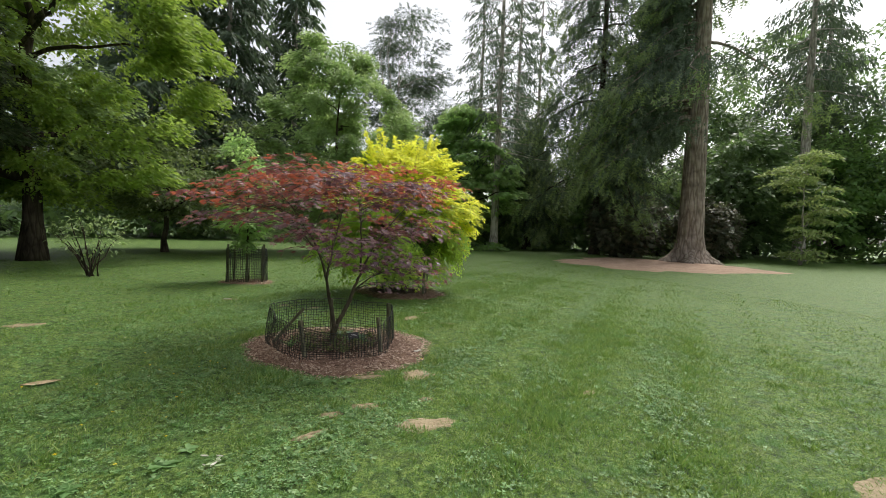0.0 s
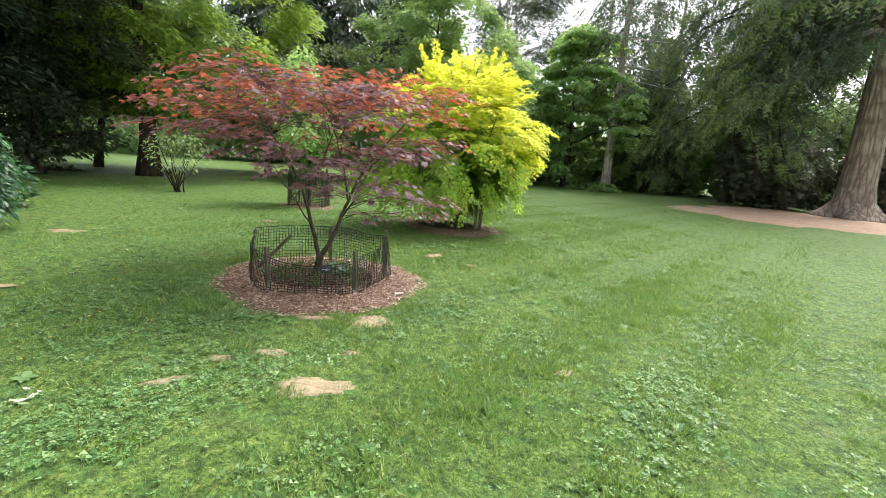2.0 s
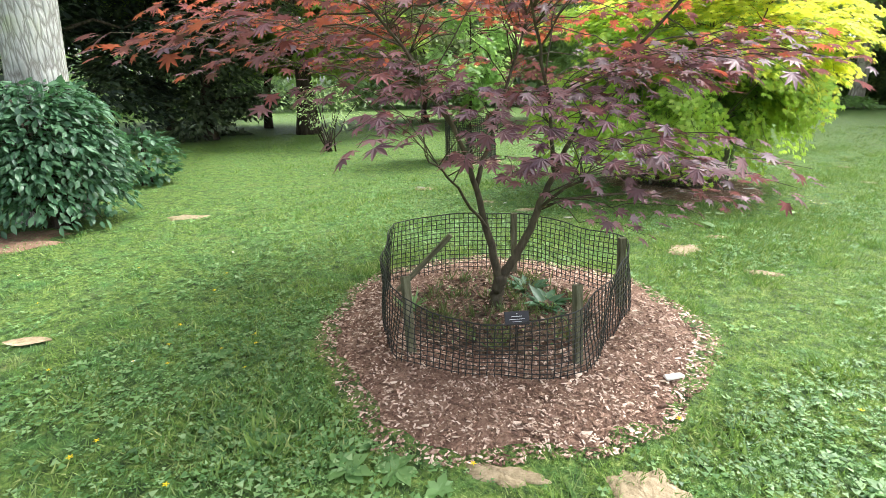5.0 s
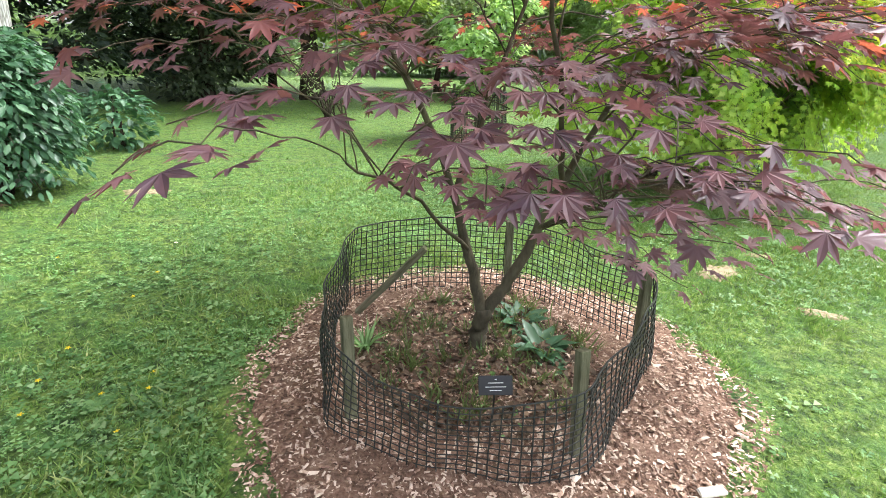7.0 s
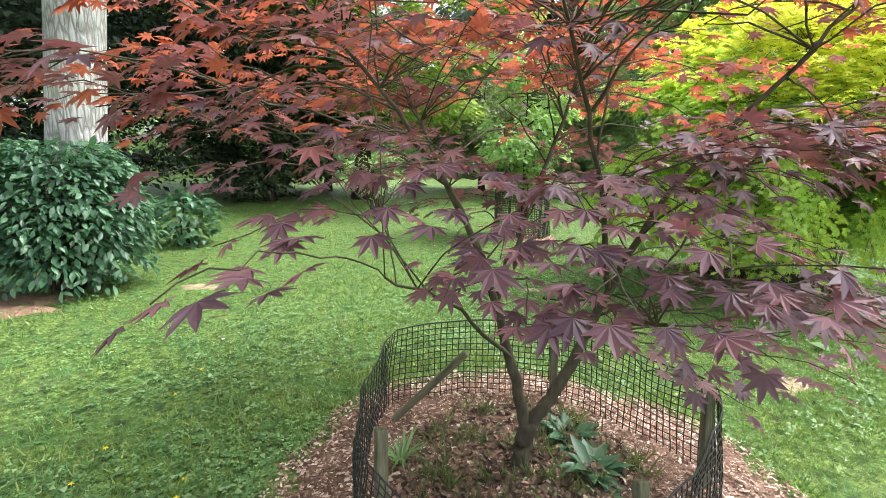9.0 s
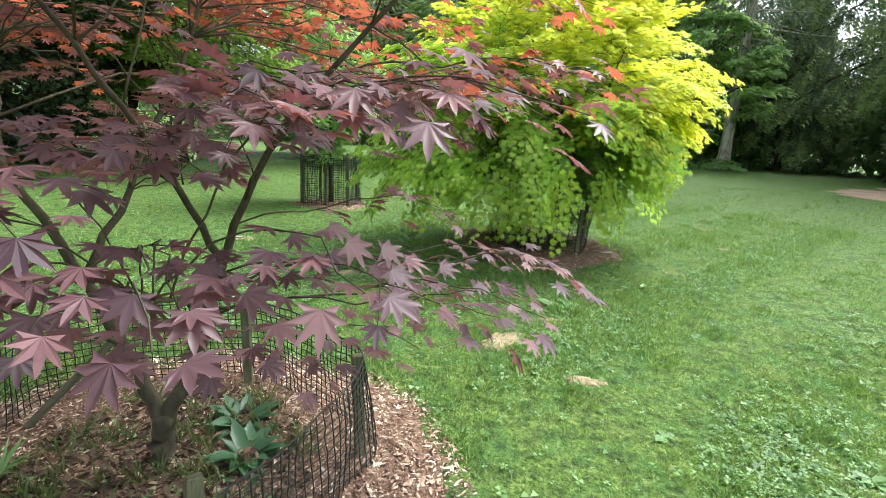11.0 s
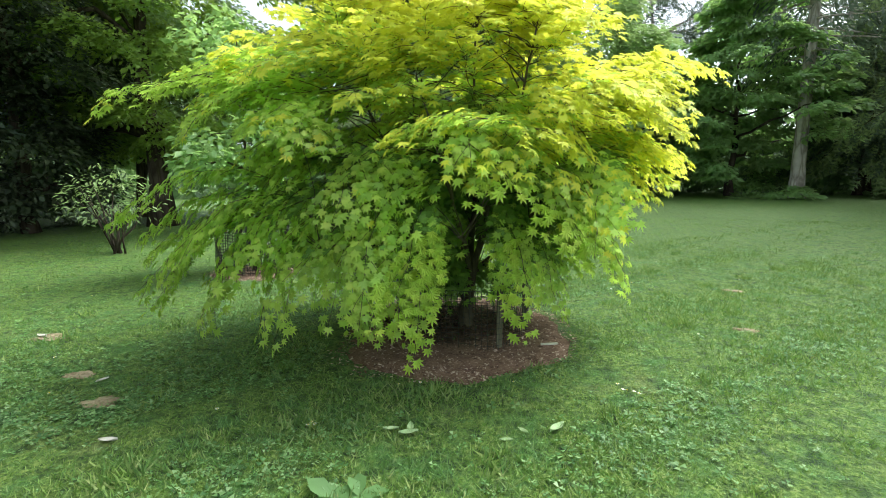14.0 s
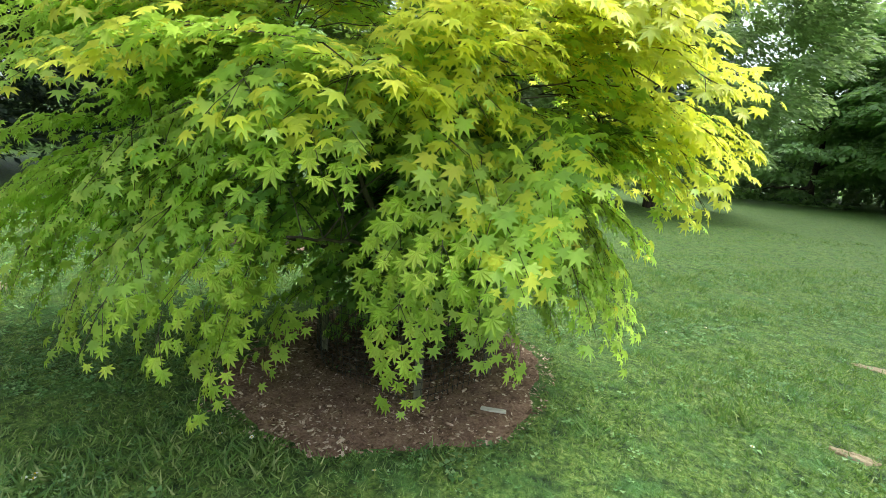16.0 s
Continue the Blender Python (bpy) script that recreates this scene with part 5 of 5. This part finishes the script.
def spray_shrub(name, loc, label, h, r, count, leaf, mat, mat_one, near, seed):
    """A dense shrub of arching shoots, each with leaves in rows along it."""
    rng = np.random.default_rng(seed)
    b = thing(name, (*loc, 0), label, "shrub")
    found = []
    for i in range(count):
        a, f = i * 2.39996, (i + 0.5) / count
        z = 0.14 + (h - 0.14) * f ** 0.9
        rho = r * math.sqrt(max(0.03, 1 - (max(0.0, z - 0.45 * h) / (0.62 * h)) ** 2)) * (0.82 + 0.18 * min(1, z / (0.4 * h))) * rng.uniform(0.86, 1.10)
        d = np.array((math.cos(a), math.sin(a)))
        tip = (*(d * rho), z)
        root = (*(d * rho * rng.uniform(0.25, 0.45)), z * 0.8 + rng.uniform(0.05, 0.25))
        axis, twigs, *leaves = fan(rng, root, tip, 0.20, 0.22, leaf, leaf * 0.52, 0.28, 0.5)
        found.append(leaves)
        if i % 4 == 0:
            foot = (rng.normal(0, 0.06), rng.normal(0, 0.06), -0.03)
            path = np.concatenate([curve(foot, root, 0.06, 5, rng, 0.02)[:-1], axis])
            tri_object("stem", *tube(path, np.linspace(0.018, 0.003, len(path)), 5), M["dark_bark"], b)
    P, X, N, S, _ = (np.concatenate([q[i] for q in found]) for i in range(5))
    P[:, 2] = np.maximum(P[:, 2], 0.05)
    o = np.argsort(np.linalg.norm(P - np.array(near), axis=1))
    P, X, N, S = P[o], X[o], N[o], S[o]
    tv, tt = LEAF_LONG[0] * (1, 1.35, 1), LEAF_LONG[1]
    me = bpy.data.meshes.new("leaf")
    me.from_pydata([tuple(q) for q in tv], [], [tuple(int(i) for i in q) for q in tt])
    me.materials.append(mat_one)
    for i in range(290):
        x = unit(X[i])
        y = unit(np.cross(N[i], x))
        z = np.cross(x, y)
        ob = new("leaf", me)
        ob.parent = b
        ob.matrix_basis = Matrix([[*(S[i] * np.array([x[k], y[k], z[k]])), P[i, k]] for k in range(3)] + [[0, 0, 0, 1]])
    tagged(tri_object("leaves", *scatter(tv, tt, P[290:], X[290:], N[290:], S[290:]), mat, b), kind="stuff")
    return b


spray_shrub("broad_leaved_shrub", (-5.48, 7.30), "dense dark green broad-leaved shrub at the foot of the pale trunk", 1.62, 0.86, 240, 0.105, M["hyd"], M["hyd_one"], (0.5, -0.7, 0.8), 62)
for i, (x, y, h, r) in enumerate(((-7.2, 6.8, 0.28, 0.45), (-8.1, 7.8, 0.34, 0.6), (-6.9, 9.7, 0.9, 0.5), (-8.4, 9.3, 0.6, 0.7), (-7.9, 5.8, 0.4, 0.5))):
    shrub("low_undergrowth", (x, y), "low leafy undergrowth at the edge of the lawn", h, r, 600, 0.13, M["hyd"], 63 + i, LEAF_BROAD, 0.0, 0.3, stems=6, group="undergrowth by the soil")

# ---- middle distance ----
broadleaf("young_tree", CAGE, "young light green tree inside a dark mesh guard", 4.1, 0.75, 1.1, 0.04, 30, 50, 0.12, M["layer"], M["dark_bark"], 71, 0.6, top=0.6, limb_n=20)
shrub("variegated_shrub", (-6.25, 14.4), "small open pale green shrub on the lawn", 1.65, 0.8, 420, 0.115, M["mid"], 72, LEAF_LONG, 0.55, 0.2, stems=16, shell=0.4)
broadleaf("light_green_tree", (0.2, 27.5), "light green tree with a rounded crown reaching low", 11.3, 3.7, 1.0, 0.17, 185, 100, 0.19, M["mid"], M["dark_bark"], 73, 0.5, top=0.7, fill=0.25)
broadleaf("spreading_tree", (-9.8, 18.7), "large spreading tree with a dark trunk and bright green outer leaves", 13.5, 4.9, 2.6, 0.32, 230, 125, 0.18, M["bright"], M["dark_bark"], 74, 0.35, hang=0.5, fill=0.25, limb_n=30, lean=(-0.6, 0.3))
broadleaf("layered_maple", (-7.6, 24.6), "dark layered maple with low flat branches", 5.6, 4.2, 1.7, 0.14, 90, 90, 0.19, M["olive"], M["dark_bark"], 75, 0.2, tiers=5, limb_n=24)
broadleaf("layered_maple", (10.2, 39.0), "broad layered green maple at the lawn's far edge", 11.2, 5.0, 0.8, 0.2, 190, 90, 0.30, M["layer"], M["dark_bark"], 76, 0.2, tiers=9, top=0.6)
broadleaf("layered_maple", (5.4, 40.5), "broad layered green maple at the lawn's far edge", 8.8, 4.6, 0.6, 0.18, 120, 80, 0.27, M["layer"], M["dark_bark"], 78, 0.2, tiers=7, top=0.6)
broadleaf("sapling", (32.5, 27.3), "slender tree with pale leaves in open layers", 8.8, 2.1, 1.2, 0.10, 26, 60, 0.24, M["pale_green"], M["grey_bark"], 77, 0.06, tiers=7, top=0.5, limb_n=26)

# big spruce with its hanging boughs
conifer("big_spruce", (22.75, 26.7), "huge spruce with a thick bare trunk and hanging boughs", 36, 6.2, 9.0, 0.80, 165, M["needle"], M["spruce_bark"], 80, 0.85, 0.66, 40, 1.1, sector=(1.45, 3.3), sector_f=0.42, arch=0.2, low_long=1.45, flare=2.3, tip_mat=M["needle_tip"])
for i, (x, y, h, r) in enumerate(((20.4, 34.4, 46, 6.8), (17.2, 40.5, 12, 4.6), (26.0, 42.0, 17, 5.0))):
    conifer("hanging_spruce", (x, y), "spruce with boughs hanging down to the grass", h, r, 5.6 if h > 20 else 3.0, 0.3, 125 if h > 20 else 80, M["needle"], M["dark_bark"], 81 + 50 * i, 0.95, 0.64, 38, 1.1, low_long=1.1, arch=0.35, tip_mat=M["needle_tip"], group="hanging spruces")
conifer("thin_conifer", (12.9, 37.2), "tall thin conifer with a pale bare lower trunk", 30, 4.0, 7.0, 0.33, 90, M["pine"], M["grey_bark"], 82, 0.3, 0.6, 14, 0.6)
conifer("thin_conifer", (15.8, 52.0), "tall thin conifer with sparse boughs against the sky", 35, 4.4, 8.0, 0.33, 85, M["pine"], M["grey_bark"], 182, 0.3, 0.8, 14, 0.6)
conifer("thin_conifer", (25.0, 57.0), "tall thin conifer with sparse boughs against the sky", 36, 4.4, 8.0, 0.33, 85, M["pine"], M["grey_bark"], 183, 0.3, 0.8, 14, 0.6)
conifer("thin_conifer", (21.0, 54.0), "tall thin conifer behind the hanging boughs", 36, 4.0, 8.0, 0.35, 85, M["pine"], M["grey_bark"], 83, 0.3, 0.8, 16, 0.6)
conifer("tall_conifer", (-9.5, 47.0), "tall dark conifer above the trees", 36, 6.0, 5.0, 0.4, 120, M["needle"], M["grey_bark"], 84, 0.4, 1.2, 25, 0.7)
conifer("tall_conifer", (-14.5, 44.0), "tall dark conifer above the trees", 34, 6.6, 4.0, 0.4, 130, M["needle"], M["grey_bark"], 85, 0.4, 1.2, 25, 0.7)
conifer("tall_conifer", (-4.2, 52.0), "tall dark conifer above the trees", 33, 5.2, 5.0, 0.4, 110, M["needle"], M["grey_bark"], 86, 0.4, 1.2, 25, 0.7)
conifer("tall_conifer", (39.7, 33.6), "tall conifer with a pale trunk over the dark shrubs", 34, 5.0, 14.0, 0.5, 46, M["pine"], M["grey_bark"], 87, 0.45, 0.9, 15, 1.0)
conifer("tall_conifer", (47.0, 38.0), "tall dark conifer above the trees", 32, 5.0, 12.0, 0.45, 55, M["pine"], M["grey_bark"], 88, 0.45, 1.0, 18, 1.0)
broadleaf("tall_pine", (6.8, 49.5), "tall pine with forked trunk and rounded open crown", 22.5, 4.9, 10.0, 0.42, 62, 55, 0.55, M["pine"], M["grey_bark"], 89, 0.40, top=0.8, limb_n=44, hang=0.1, stems=3, tmpl=FEATHER)
# shrubs by the big spruce and along the right
shrub("rhododendron", (21.3, 31.6), "rounded dark rhododendron with bronze leaves", 4.6, 2.6, 5200, 0.30, M["rhodo"], 90, LEAF_CLUMP, group="rhododendrons")
shrub("rhododendron", (26.6, 29.8), "rounded dark rhododendron with bronze leaves", 4.2, 2.2, 4200, 0.30, M["rhodo"], 91, LEAF_CLUMP, group="rhododendrons")
for i, (x, y, h, r) in enumerate(((33.5, 35, 10, 4.6), (44, 34, 11.5, 5.0), (48, 31, 20.0, 6.5), (52, 25, 13, 6), (38, 41, 14, 6), (30, 39, 7.0, 4.0), (45, 43, 23, 7.0))):
    broadleaf("evergreen_tree", (x, y), "dense dark evergreen tree down to the ground", h, r, 0.6, 0.25, 120, 42, 0.47, M["layer" if i % 2 else "deep"], M["dark_bark"], 100 + i, 0.6, group="evergreens behind the big spruce", limb_n=8)
# left: dark yews and trees beyond the pale trunk
for i, (x, y, h, r, z0, mt, per, leaf) in enumerate(((-13.5, 12.0, 9.5, 3.6, 0.5, "yew", 105, 0.16), (-15.5, 7.0, 11, 4.4, 0.5, "yew", 105, 0.17), (-12.1, 16.5, 9.0, 2.7, 0.3, "dusk", 105, 0.15),
                                                     (-19.0, 13.0, 12, 5.0, 1.6, "yew", 40, 0.34), (-17.6, 19.8, 9.5, 3.8, 1.4, "yew", 80, 0.20), (-21, 23, 13, 5, 1.5, "yew", 40, 0.34), (-14.0, 2.0, 11, 4.5, 1.2, "yew", 60, 0.24))):
    broadleaf("yew", (x, y), "dark dense yew at the edge of the lawn", h, r, z0, 0.17, 110, int(per * 0.6), leaf * 1.2, M[mt], M["dark_bark"], 120 + i, 0.55, group="yews by the lawn", limb_n=10)
broadleaf("dark_tree", (-13.6, 21.2), "dark-trunked tree with drooping green leaves at the lawn's edge", 10.5, 4.0, 2.4, 0.2, 100, 120, 0.19, M["mid"], M["dark_bark"], 130, 0.35, limb_n=20, hang=0.5, stems=2)


# ---- woods that close the view ----
def woods(label, az0, az1, d0, d1, h0, h1, count, mat, seed, size):
    rng = np.random.default_rng(seed)
    n = count
    az, d = np.radians(rng.uniform(az0, az1, n)), rng.uniform(d0, d1, n)
    top = h0 + (h1 - h0) * (0.5 + 0.25 * np.sin(az * 17 + seed) + 0.15 * np.sin(az * 41 + 2 * seed) + 0.1 * np.sin(az * 90))
    z = rng.uniform(0, 1, n) ** 0.8 * top
    P = np.stack([d * np.sin(az), 8 + d * np.cos(az), z], -1)
    X = rng.normal(0, 1, (n, 3)) - (0, 0, 0.4)
    ob = tri_object("far_woods", *scatter(*LEAF_CLUMP, P, X, up_jitter(rng, n, 0.6), rng.normal(size, size * 0.3, n).clip(size * 0.3)), mat)
    tagged(ob, label, "woods", kind="stuff")


woods("distant dark woodland edge", -85, 85, 56, 66, 6, 12, 8000, M["deep"], 140, 1.0)
woods("low green undergrowth below the trees", -80, 5, 33, 44, 1.6, 5, 8000, M["deep"], 141, 0.55)
woods("low green undergrowth below the trees", 5, 40, 36, 46, 2.5, 6, 6000, M["deep"], 142, 0.6)


# ---- grass, clover, flowers ----
def near_weight(x, y):
    return np.maximum(np.exp(-(np.hypot((x - 1.8) / 4.4, (y - 6.5) / 5.6)) ** 3), 0.55 * np.exp(-(np.hypot((x - 4.2) / 3.4, (y - 13.5) / 4.2)) ** 3))


def turf():
    rng = np.random.default_rng(200)
    n = 2300000
    x, y = rng.uniform(-11, 12, n), rng.uniform(-0.5, 24, n)
    w = 0.05 + 0.95 * near_weight(x, y)
    keep = (rng.uniform(0, 1, n) < w) & ~off_lawn(x, y)
    x, y = x[keep], y[keep]
    n = len(x)
    tall = 0.5 + 0.5 * np.sin(1.3 * x + 2.1) * np.sin(1.1 * y + 0.7) + 0.4 * np.sin(3.7 * x - 2.9 * y)
    tall = tall + 1.2 * np.exp(-(((x + 0.75) / 0.45) ** 2 + ((y - 5.05) / 0.35) ** 2)) + 1.2 * (np.sin(5.1 * x + 1.3) * np.sin(4.7 * y) > 0.8)
    hgt = (0.026 + 0.022 * np.clip(tall, 0, 3)) * rng.uniform(0.6, 1.5, n)
    P = np.stack([x, y, bumps(x, y) - 0.003], -1)
    lean = rng.normal(0, 0.75, (n, 2))
    X = np.stack([lean[:, 0], lean[:, 1], np.ones(n)], -1)
    N = np.stack([rng.normal(0, 1, n), rng.normal(0, 1, n), np.zeros(n)], -1)
    tv = np.array([(0, -0.085, 0), (0, 0.085, 0), (1, 0, 0.15)])
    ob = tri_object("grass", *scatter(tv, np.array([(0, 1, 2)]), P, X, N, hgt), M["grass"])
    tagged(ob, "short mown grass blades", "grass", kind="stuff")
    n = 620000
    x, y = rng.uniform(-8, 9, n), rng.uniform(0, 18, n)
    spots = np.sin(2.1 * x + 1.0) * np.sin(1.9 * y + 0.5) + 0.7 * np.sin(4.3 * x - 3.1 * y) + 0.9 * (x < 0.2) - 0.4 * (x >= 0.2)
    keep = (rng.uniform(0, 1, n) < (0.10 + 0.90 * near_weight(x, y)) * np.clip(0.25 + 0.5 * spots, 0.05, 1)) & ~off_lawn(x, y)
    x, y = x[keep], y[keep]
    n = len(x)
    tv = np.concatenate([np.array([(0.02, 0, 0), (0.62, -0.34, 0.05), (0.62, 0.34, 0.05)]) @ np.array([(math.cos(a), math.sin(a), 0), (-math.sin(a), math.cos(a), 0), (0, 0, 1)]) for a in (0, 2.094, 4.189)])
    tt = np.concatenate([np.array([(0, 1, 2)]) + 3 * k for k in range(3)])
    P = np.stack([x, y, bumps(x, y) + rng.uniform(0.012, 0.03, n)], -1)
    X = np.stack([rng.normal(0, 1, n), rng.normal(0, 1, n), rng.normal(0, 0.15, n)], -1)
    ob = tri_object("clover", *scatter(tv, tt, P, X, up_jitter(rng, n, 0.25), rng.gamma(4, 0.0056, n).clip(0.010, 0.055)), M["clover"])
    tagged(ob, "clover leaves among the grass", "clover", kind="stuff")


turf()


def flower(name, loc, r, petals, mat, label, seed):
    f = thing(name, loc, label, "flower", "wild flowers in the lawn")
    tv, tt = [], []
    for k in range(petals):
        a = 2 * math.pi * k / petals
        c, s = math.cos(a), math.sin(a)
        b = len(tv)
        for u, v, w in ((0.1, 0, 0), (0.6, -0.22, 0.12), (1, 0, 0.15), (0.6, 0.22, 0.12)):
            tv.append((r * (u * c - v * s), r * (u * s + v * c), r * w + 0.035))
        tt += [(b, b + 1, b + 2), (b, b + 2, b + 3)]
    tri_object("petals", tv, tt, mat, f)
    tri_object("stem", *tube([(0, 0, -0.01), (0.002, 0, 0.036)], 0.0012, 4), M["grass"], f)
    tri_object("eye", *tube([(0, 0, 0.034), (0, 0, 0.04)], r * 0.28, 7), M["buttercup"], f)
    return f


rng0 = np.random.default_rng(300)
daisy = flower("daisy", (3.12, 10.80, 0), 0.014, 9, M["petal"], "small white daisy in the grass", 1)
butter = flower("buttercup", (-1.83, 4.10, 0), 0.015, 5, M["buttercup"], "small yellow buttercup in the grass", 2)
SPOTS = [(3.15, 10.78), (3.18, 10.76), (3.22, 10.76), (3.26, 10.73), (1.34, 9.71), (1.33, 9.67), (1.37, 9.70), (2.41, 10.66), (1.63, 10.37), (1.75, 10.47), (3.15, 13.7), (-2.26, 8.5)]
SPOTS += [(rng0.uniform(-4.5, 6), rng0.uniform(5, 16)) for i in range(34)]
for x, y in SPOTS:
    if not off_lawn(np.array([x]), np.array([y]), 1.02)[0]:
        copy_thing(daisy, pose(x, y, float(bumps(x, y)), rng0.uniform(-15, 15), rng0.uniform(-15, 15), rng0.uniform(0, 360)))
SPOTS = [(-1.26, 4.17), (-1.15, 3.81), (-2.41, 3.89), (-1.72, 4.34), (-1.33, 4.64), (-1.36, 5.54), (-1.07, 5.40), (0.30, 5.15), (1.12, 5.72), (1.89, 5.99), (-0.81, 4.65), (-1.55, 5.32)]
SPOTS += [(rng0.uniform(-3.4, -0.9), rng0.uniform(3.2, 6.6)) for i in range(16)]
for x, y in SPOTS:
    if not off_lawn(np.array([x]), np.array([y]), 1.02)[0]:
        copy_thing(butter, pose(x, y, float(bumps(x, y)), rng0.uniform(-15, 15), rng0.uniform(-15, 15), rng0.uniform(0, 360)))


def ground_leaf(x, y, size, yaw, mat, label, curl=0.12):
    bm = bmesh.new()
    rows = 7
    prev = None
    for i in range(rows):
        t = i / (rows - 1)
        w = 0.19 * math.sin(math.pi * min(1, t * 1.02)) ** 0.8 + 0.004
        cur = [bm.verts.new((t, s * w, 0.01 + curl * (abs(s) * 0.6 + (t - 0.5) ** 2))) for s in (-1, 0, 1)]
        if prev:
            for k in range(2):
                bm.faces.new((prev[k], prev[k + 1], cur[k + 1], cur[k]))
        prev = cur
    bmesh.ops.scale(bm, vec=(size,) * 3, verts=bm.verts)
    bmesh.ops.solidify(bm, geom=bm.faces[:], thickness=0.0012)
    me = bpy.data.meshes.new("fallen_leaf")
    bm.to_mesh(me)
    bm.free()
    me.materials.append(mat)
    ob = new("fallen_leaf", me)
    ob.matrix_basis = pose(x, y, float(bumps(x, y)) + 0.012, 0, 0, yaw)
    return tagged(ob, label, "leaf", "fallen leaves on the lawn")


ground_leaf(-2.84, 5.22, 0.30, 25, M["dead"], "large dry tan fallen leaf on the grass", 0.05)
for x, y, size, yw in ((2.72, 10.06, 0.14, 60), (1.88, 9.76, 0.12, 30), (1.94, 9.80, 0.11, 110), (1.86, 9.82, 0.10, 200), (4.82, 9.33, 0.15, 10), (2.60, 10.02, 0.08, 150), (2.45, 9.9, 0.08, 20)):
    ground_leaf(x, y, size, yw, M["pale_leaf"], "pale green fallen leaf lying on the grass", 0.2)
for x, y, size, yw in ((0.22, 9.22, 0.11, 20), (-2.12, 10.37, 0.13, 0), (-0.64, 9.83, 0.09, 70)):
    ground_leaf(x, y, size, yw, M["dry_pale"], "whitish dry fallen leaf lying on the grass", 0.2)
for i in range(11):
    ground_leaf(-0.74 + rng0.normal(0, 0.07), 3.38 + rng0.normal(0, 0.06), rng0.uniform(0.035, 0.065), rng0.uniform(0, 360), M["dry_pale" if i % 2 else "pale_leaf"], "small pale withered leaf in a heap on the grass", 0.25)


def wood_piece(x, y, z, size, yaw):
    bm = box(size, 0.003)
    rr = random.Random(8)
    for v in bm.verts:
        v.co += Vector((rr.uniform(-1, 1), rr.uniform(-1, 1), rr.uniform(-1, 1))) * 0.003
    me = bpy.data.meshes.new("wood_piece")
    bm.to_mesh(me)
    bm.free()
    me.materials.append(M["dry_pale"])
    ob = new("wood_piece", me)
    ob.matrix_basis = pose(x, y, z, 4, -3, yaw)
    return tagged(ob, "pale splinter of wood lying on the bark mulch", "wood piece")


wood_piece(2.58, 11.50, 0.028, (0.15, 0.03, 0.012), 20)
wood_piece(1.12, 6.05, 0.04, (0.10, 0.035, 0.012), 30)


def rosette(name, x, y, r, count, mat, label, rise, seed, tmpl=LEAF_LONG, z=0.0):
    rng = np.random.default_rng(seed)
    a = np.arange(count) * 2.4 + rng.normal(0, 0.3, count)
    X = np.stack([np.cos(a), np.sin(a), np.full(count, rise) + rng.normal(0, 0.15, count)], -1)
    P = np.zeros((count, 3))
    P[:, 2] = 0.01
    ob = thing(name, (x, y, z + float(bumps(x, y))), label, "weed", "weeds in the lawn and beds")
    N, S = up_jitter(rng, count, 0.2), rng.uniform(0.35, 0.65, count) * r
    for i in range(count):
        tri_object("leaf", *scatter(*tmpl, P[i:i + 1], X[i:i + 1], N[i:i + 1], S[i:i + 1]), mat, ob)
    return ob


for i, (x, y, r, c) in enumerate(((1.80, 9.16, 0.26, 11), (1.92, 9.20, 0.24, 9), (-0.19, 4.96, 0.2, 9), (-0.6, 4.96, 0.24, 10), (0.0, 5.04, 0.2, 8), (0.2, 5.0, 0.14, 8), (-1.06, 3.4, 0.22, 8), (2.48, 6.65, 0.2, 9),
                                  (1.3, 4.9, 0.12, 8), (-1.35, 5.5, 0.14, 8), (3.2, 7.3, 0.14, 8), (-0.95, 3.6, 0.14, 9), (-1.5, 3.2, 0.15, 9), (2.3, 7.4, 0.13, 8), (1.8, 5.5, 0.14, 8), (2.2, 6.2, 0.12, 8))):
    rosette("dock_weed", x, y, r, c, M["clover"], "broad-leaved weed rosette in the grass", 0.18, 400 + i, LEAF_BROAD)
BLADE = (np.array([(0, -0.03, 0), (0.5, -0.035, 0.1), (1, 0, -0.1), (0.5, 0.035, 0.1), (0, 0.03, 0)], float), np.array([(0, 1, 4), (1, 3, 4), (1, 2, 3)]))
rosette("sedge_tuft", -0.48, 6.32, 0.36, 34, M["clover"], "tuft of narrow pale green leaves inside the guard", 0.7, 430, BLADE, BED_H)
rosette("leafy_weed", 0.36, 6.72, 0.34, 26, M["hyd"], "dark broad-leaved plant inside the guard", 0.5, 431, LEAF_LONG, BED_H)
rosette("leafy_weed", 0.2, 6.95, 0.34, 26, M["hyd"], "dark broad-leaved plant inside the guard", 0.5, 432, LEAF_LONG, BED_H)
rng0 = np.random.default_rng(435)
aa, ff = rng0.uniform(0, 2 * np.pi, 900), np.sqrt(rng0.uniform(0, 1, 900)) * 0.6
hub = rng0.integers(0, 70, 900)
P = np.stack([0.08 + (ff * np.cos(aa))[hub] + rng0.normal(0, 0.02, 900), 6.62 + (ff * np.sin(aa))[hub] + rng0.normal(0, 0.02, 900), np.full(900, BED_H + 0.005)], -1)
tagged(tri_object("wispy_weeds", *scatter(*BLADE, P, np.stack([rng0.normal(0, 0.6, 900), rng0.normal(0, 0.6, 900), np.ones(900)], -1), rng0.normal(0, 1, (900, 3)), rng0.uniform(0.05, 0.13, 900)), M["olive"]),
       "thin straggling weeds among the chips inside the guard", "weeds", kind="stuff")
rosette("leafy_weed", 0.45, 6.55, 0.18, 9, M["hyd"], "dark broad-leaved plant inside the guard", 0.4, 433, LEAF_LONG, BED_H)
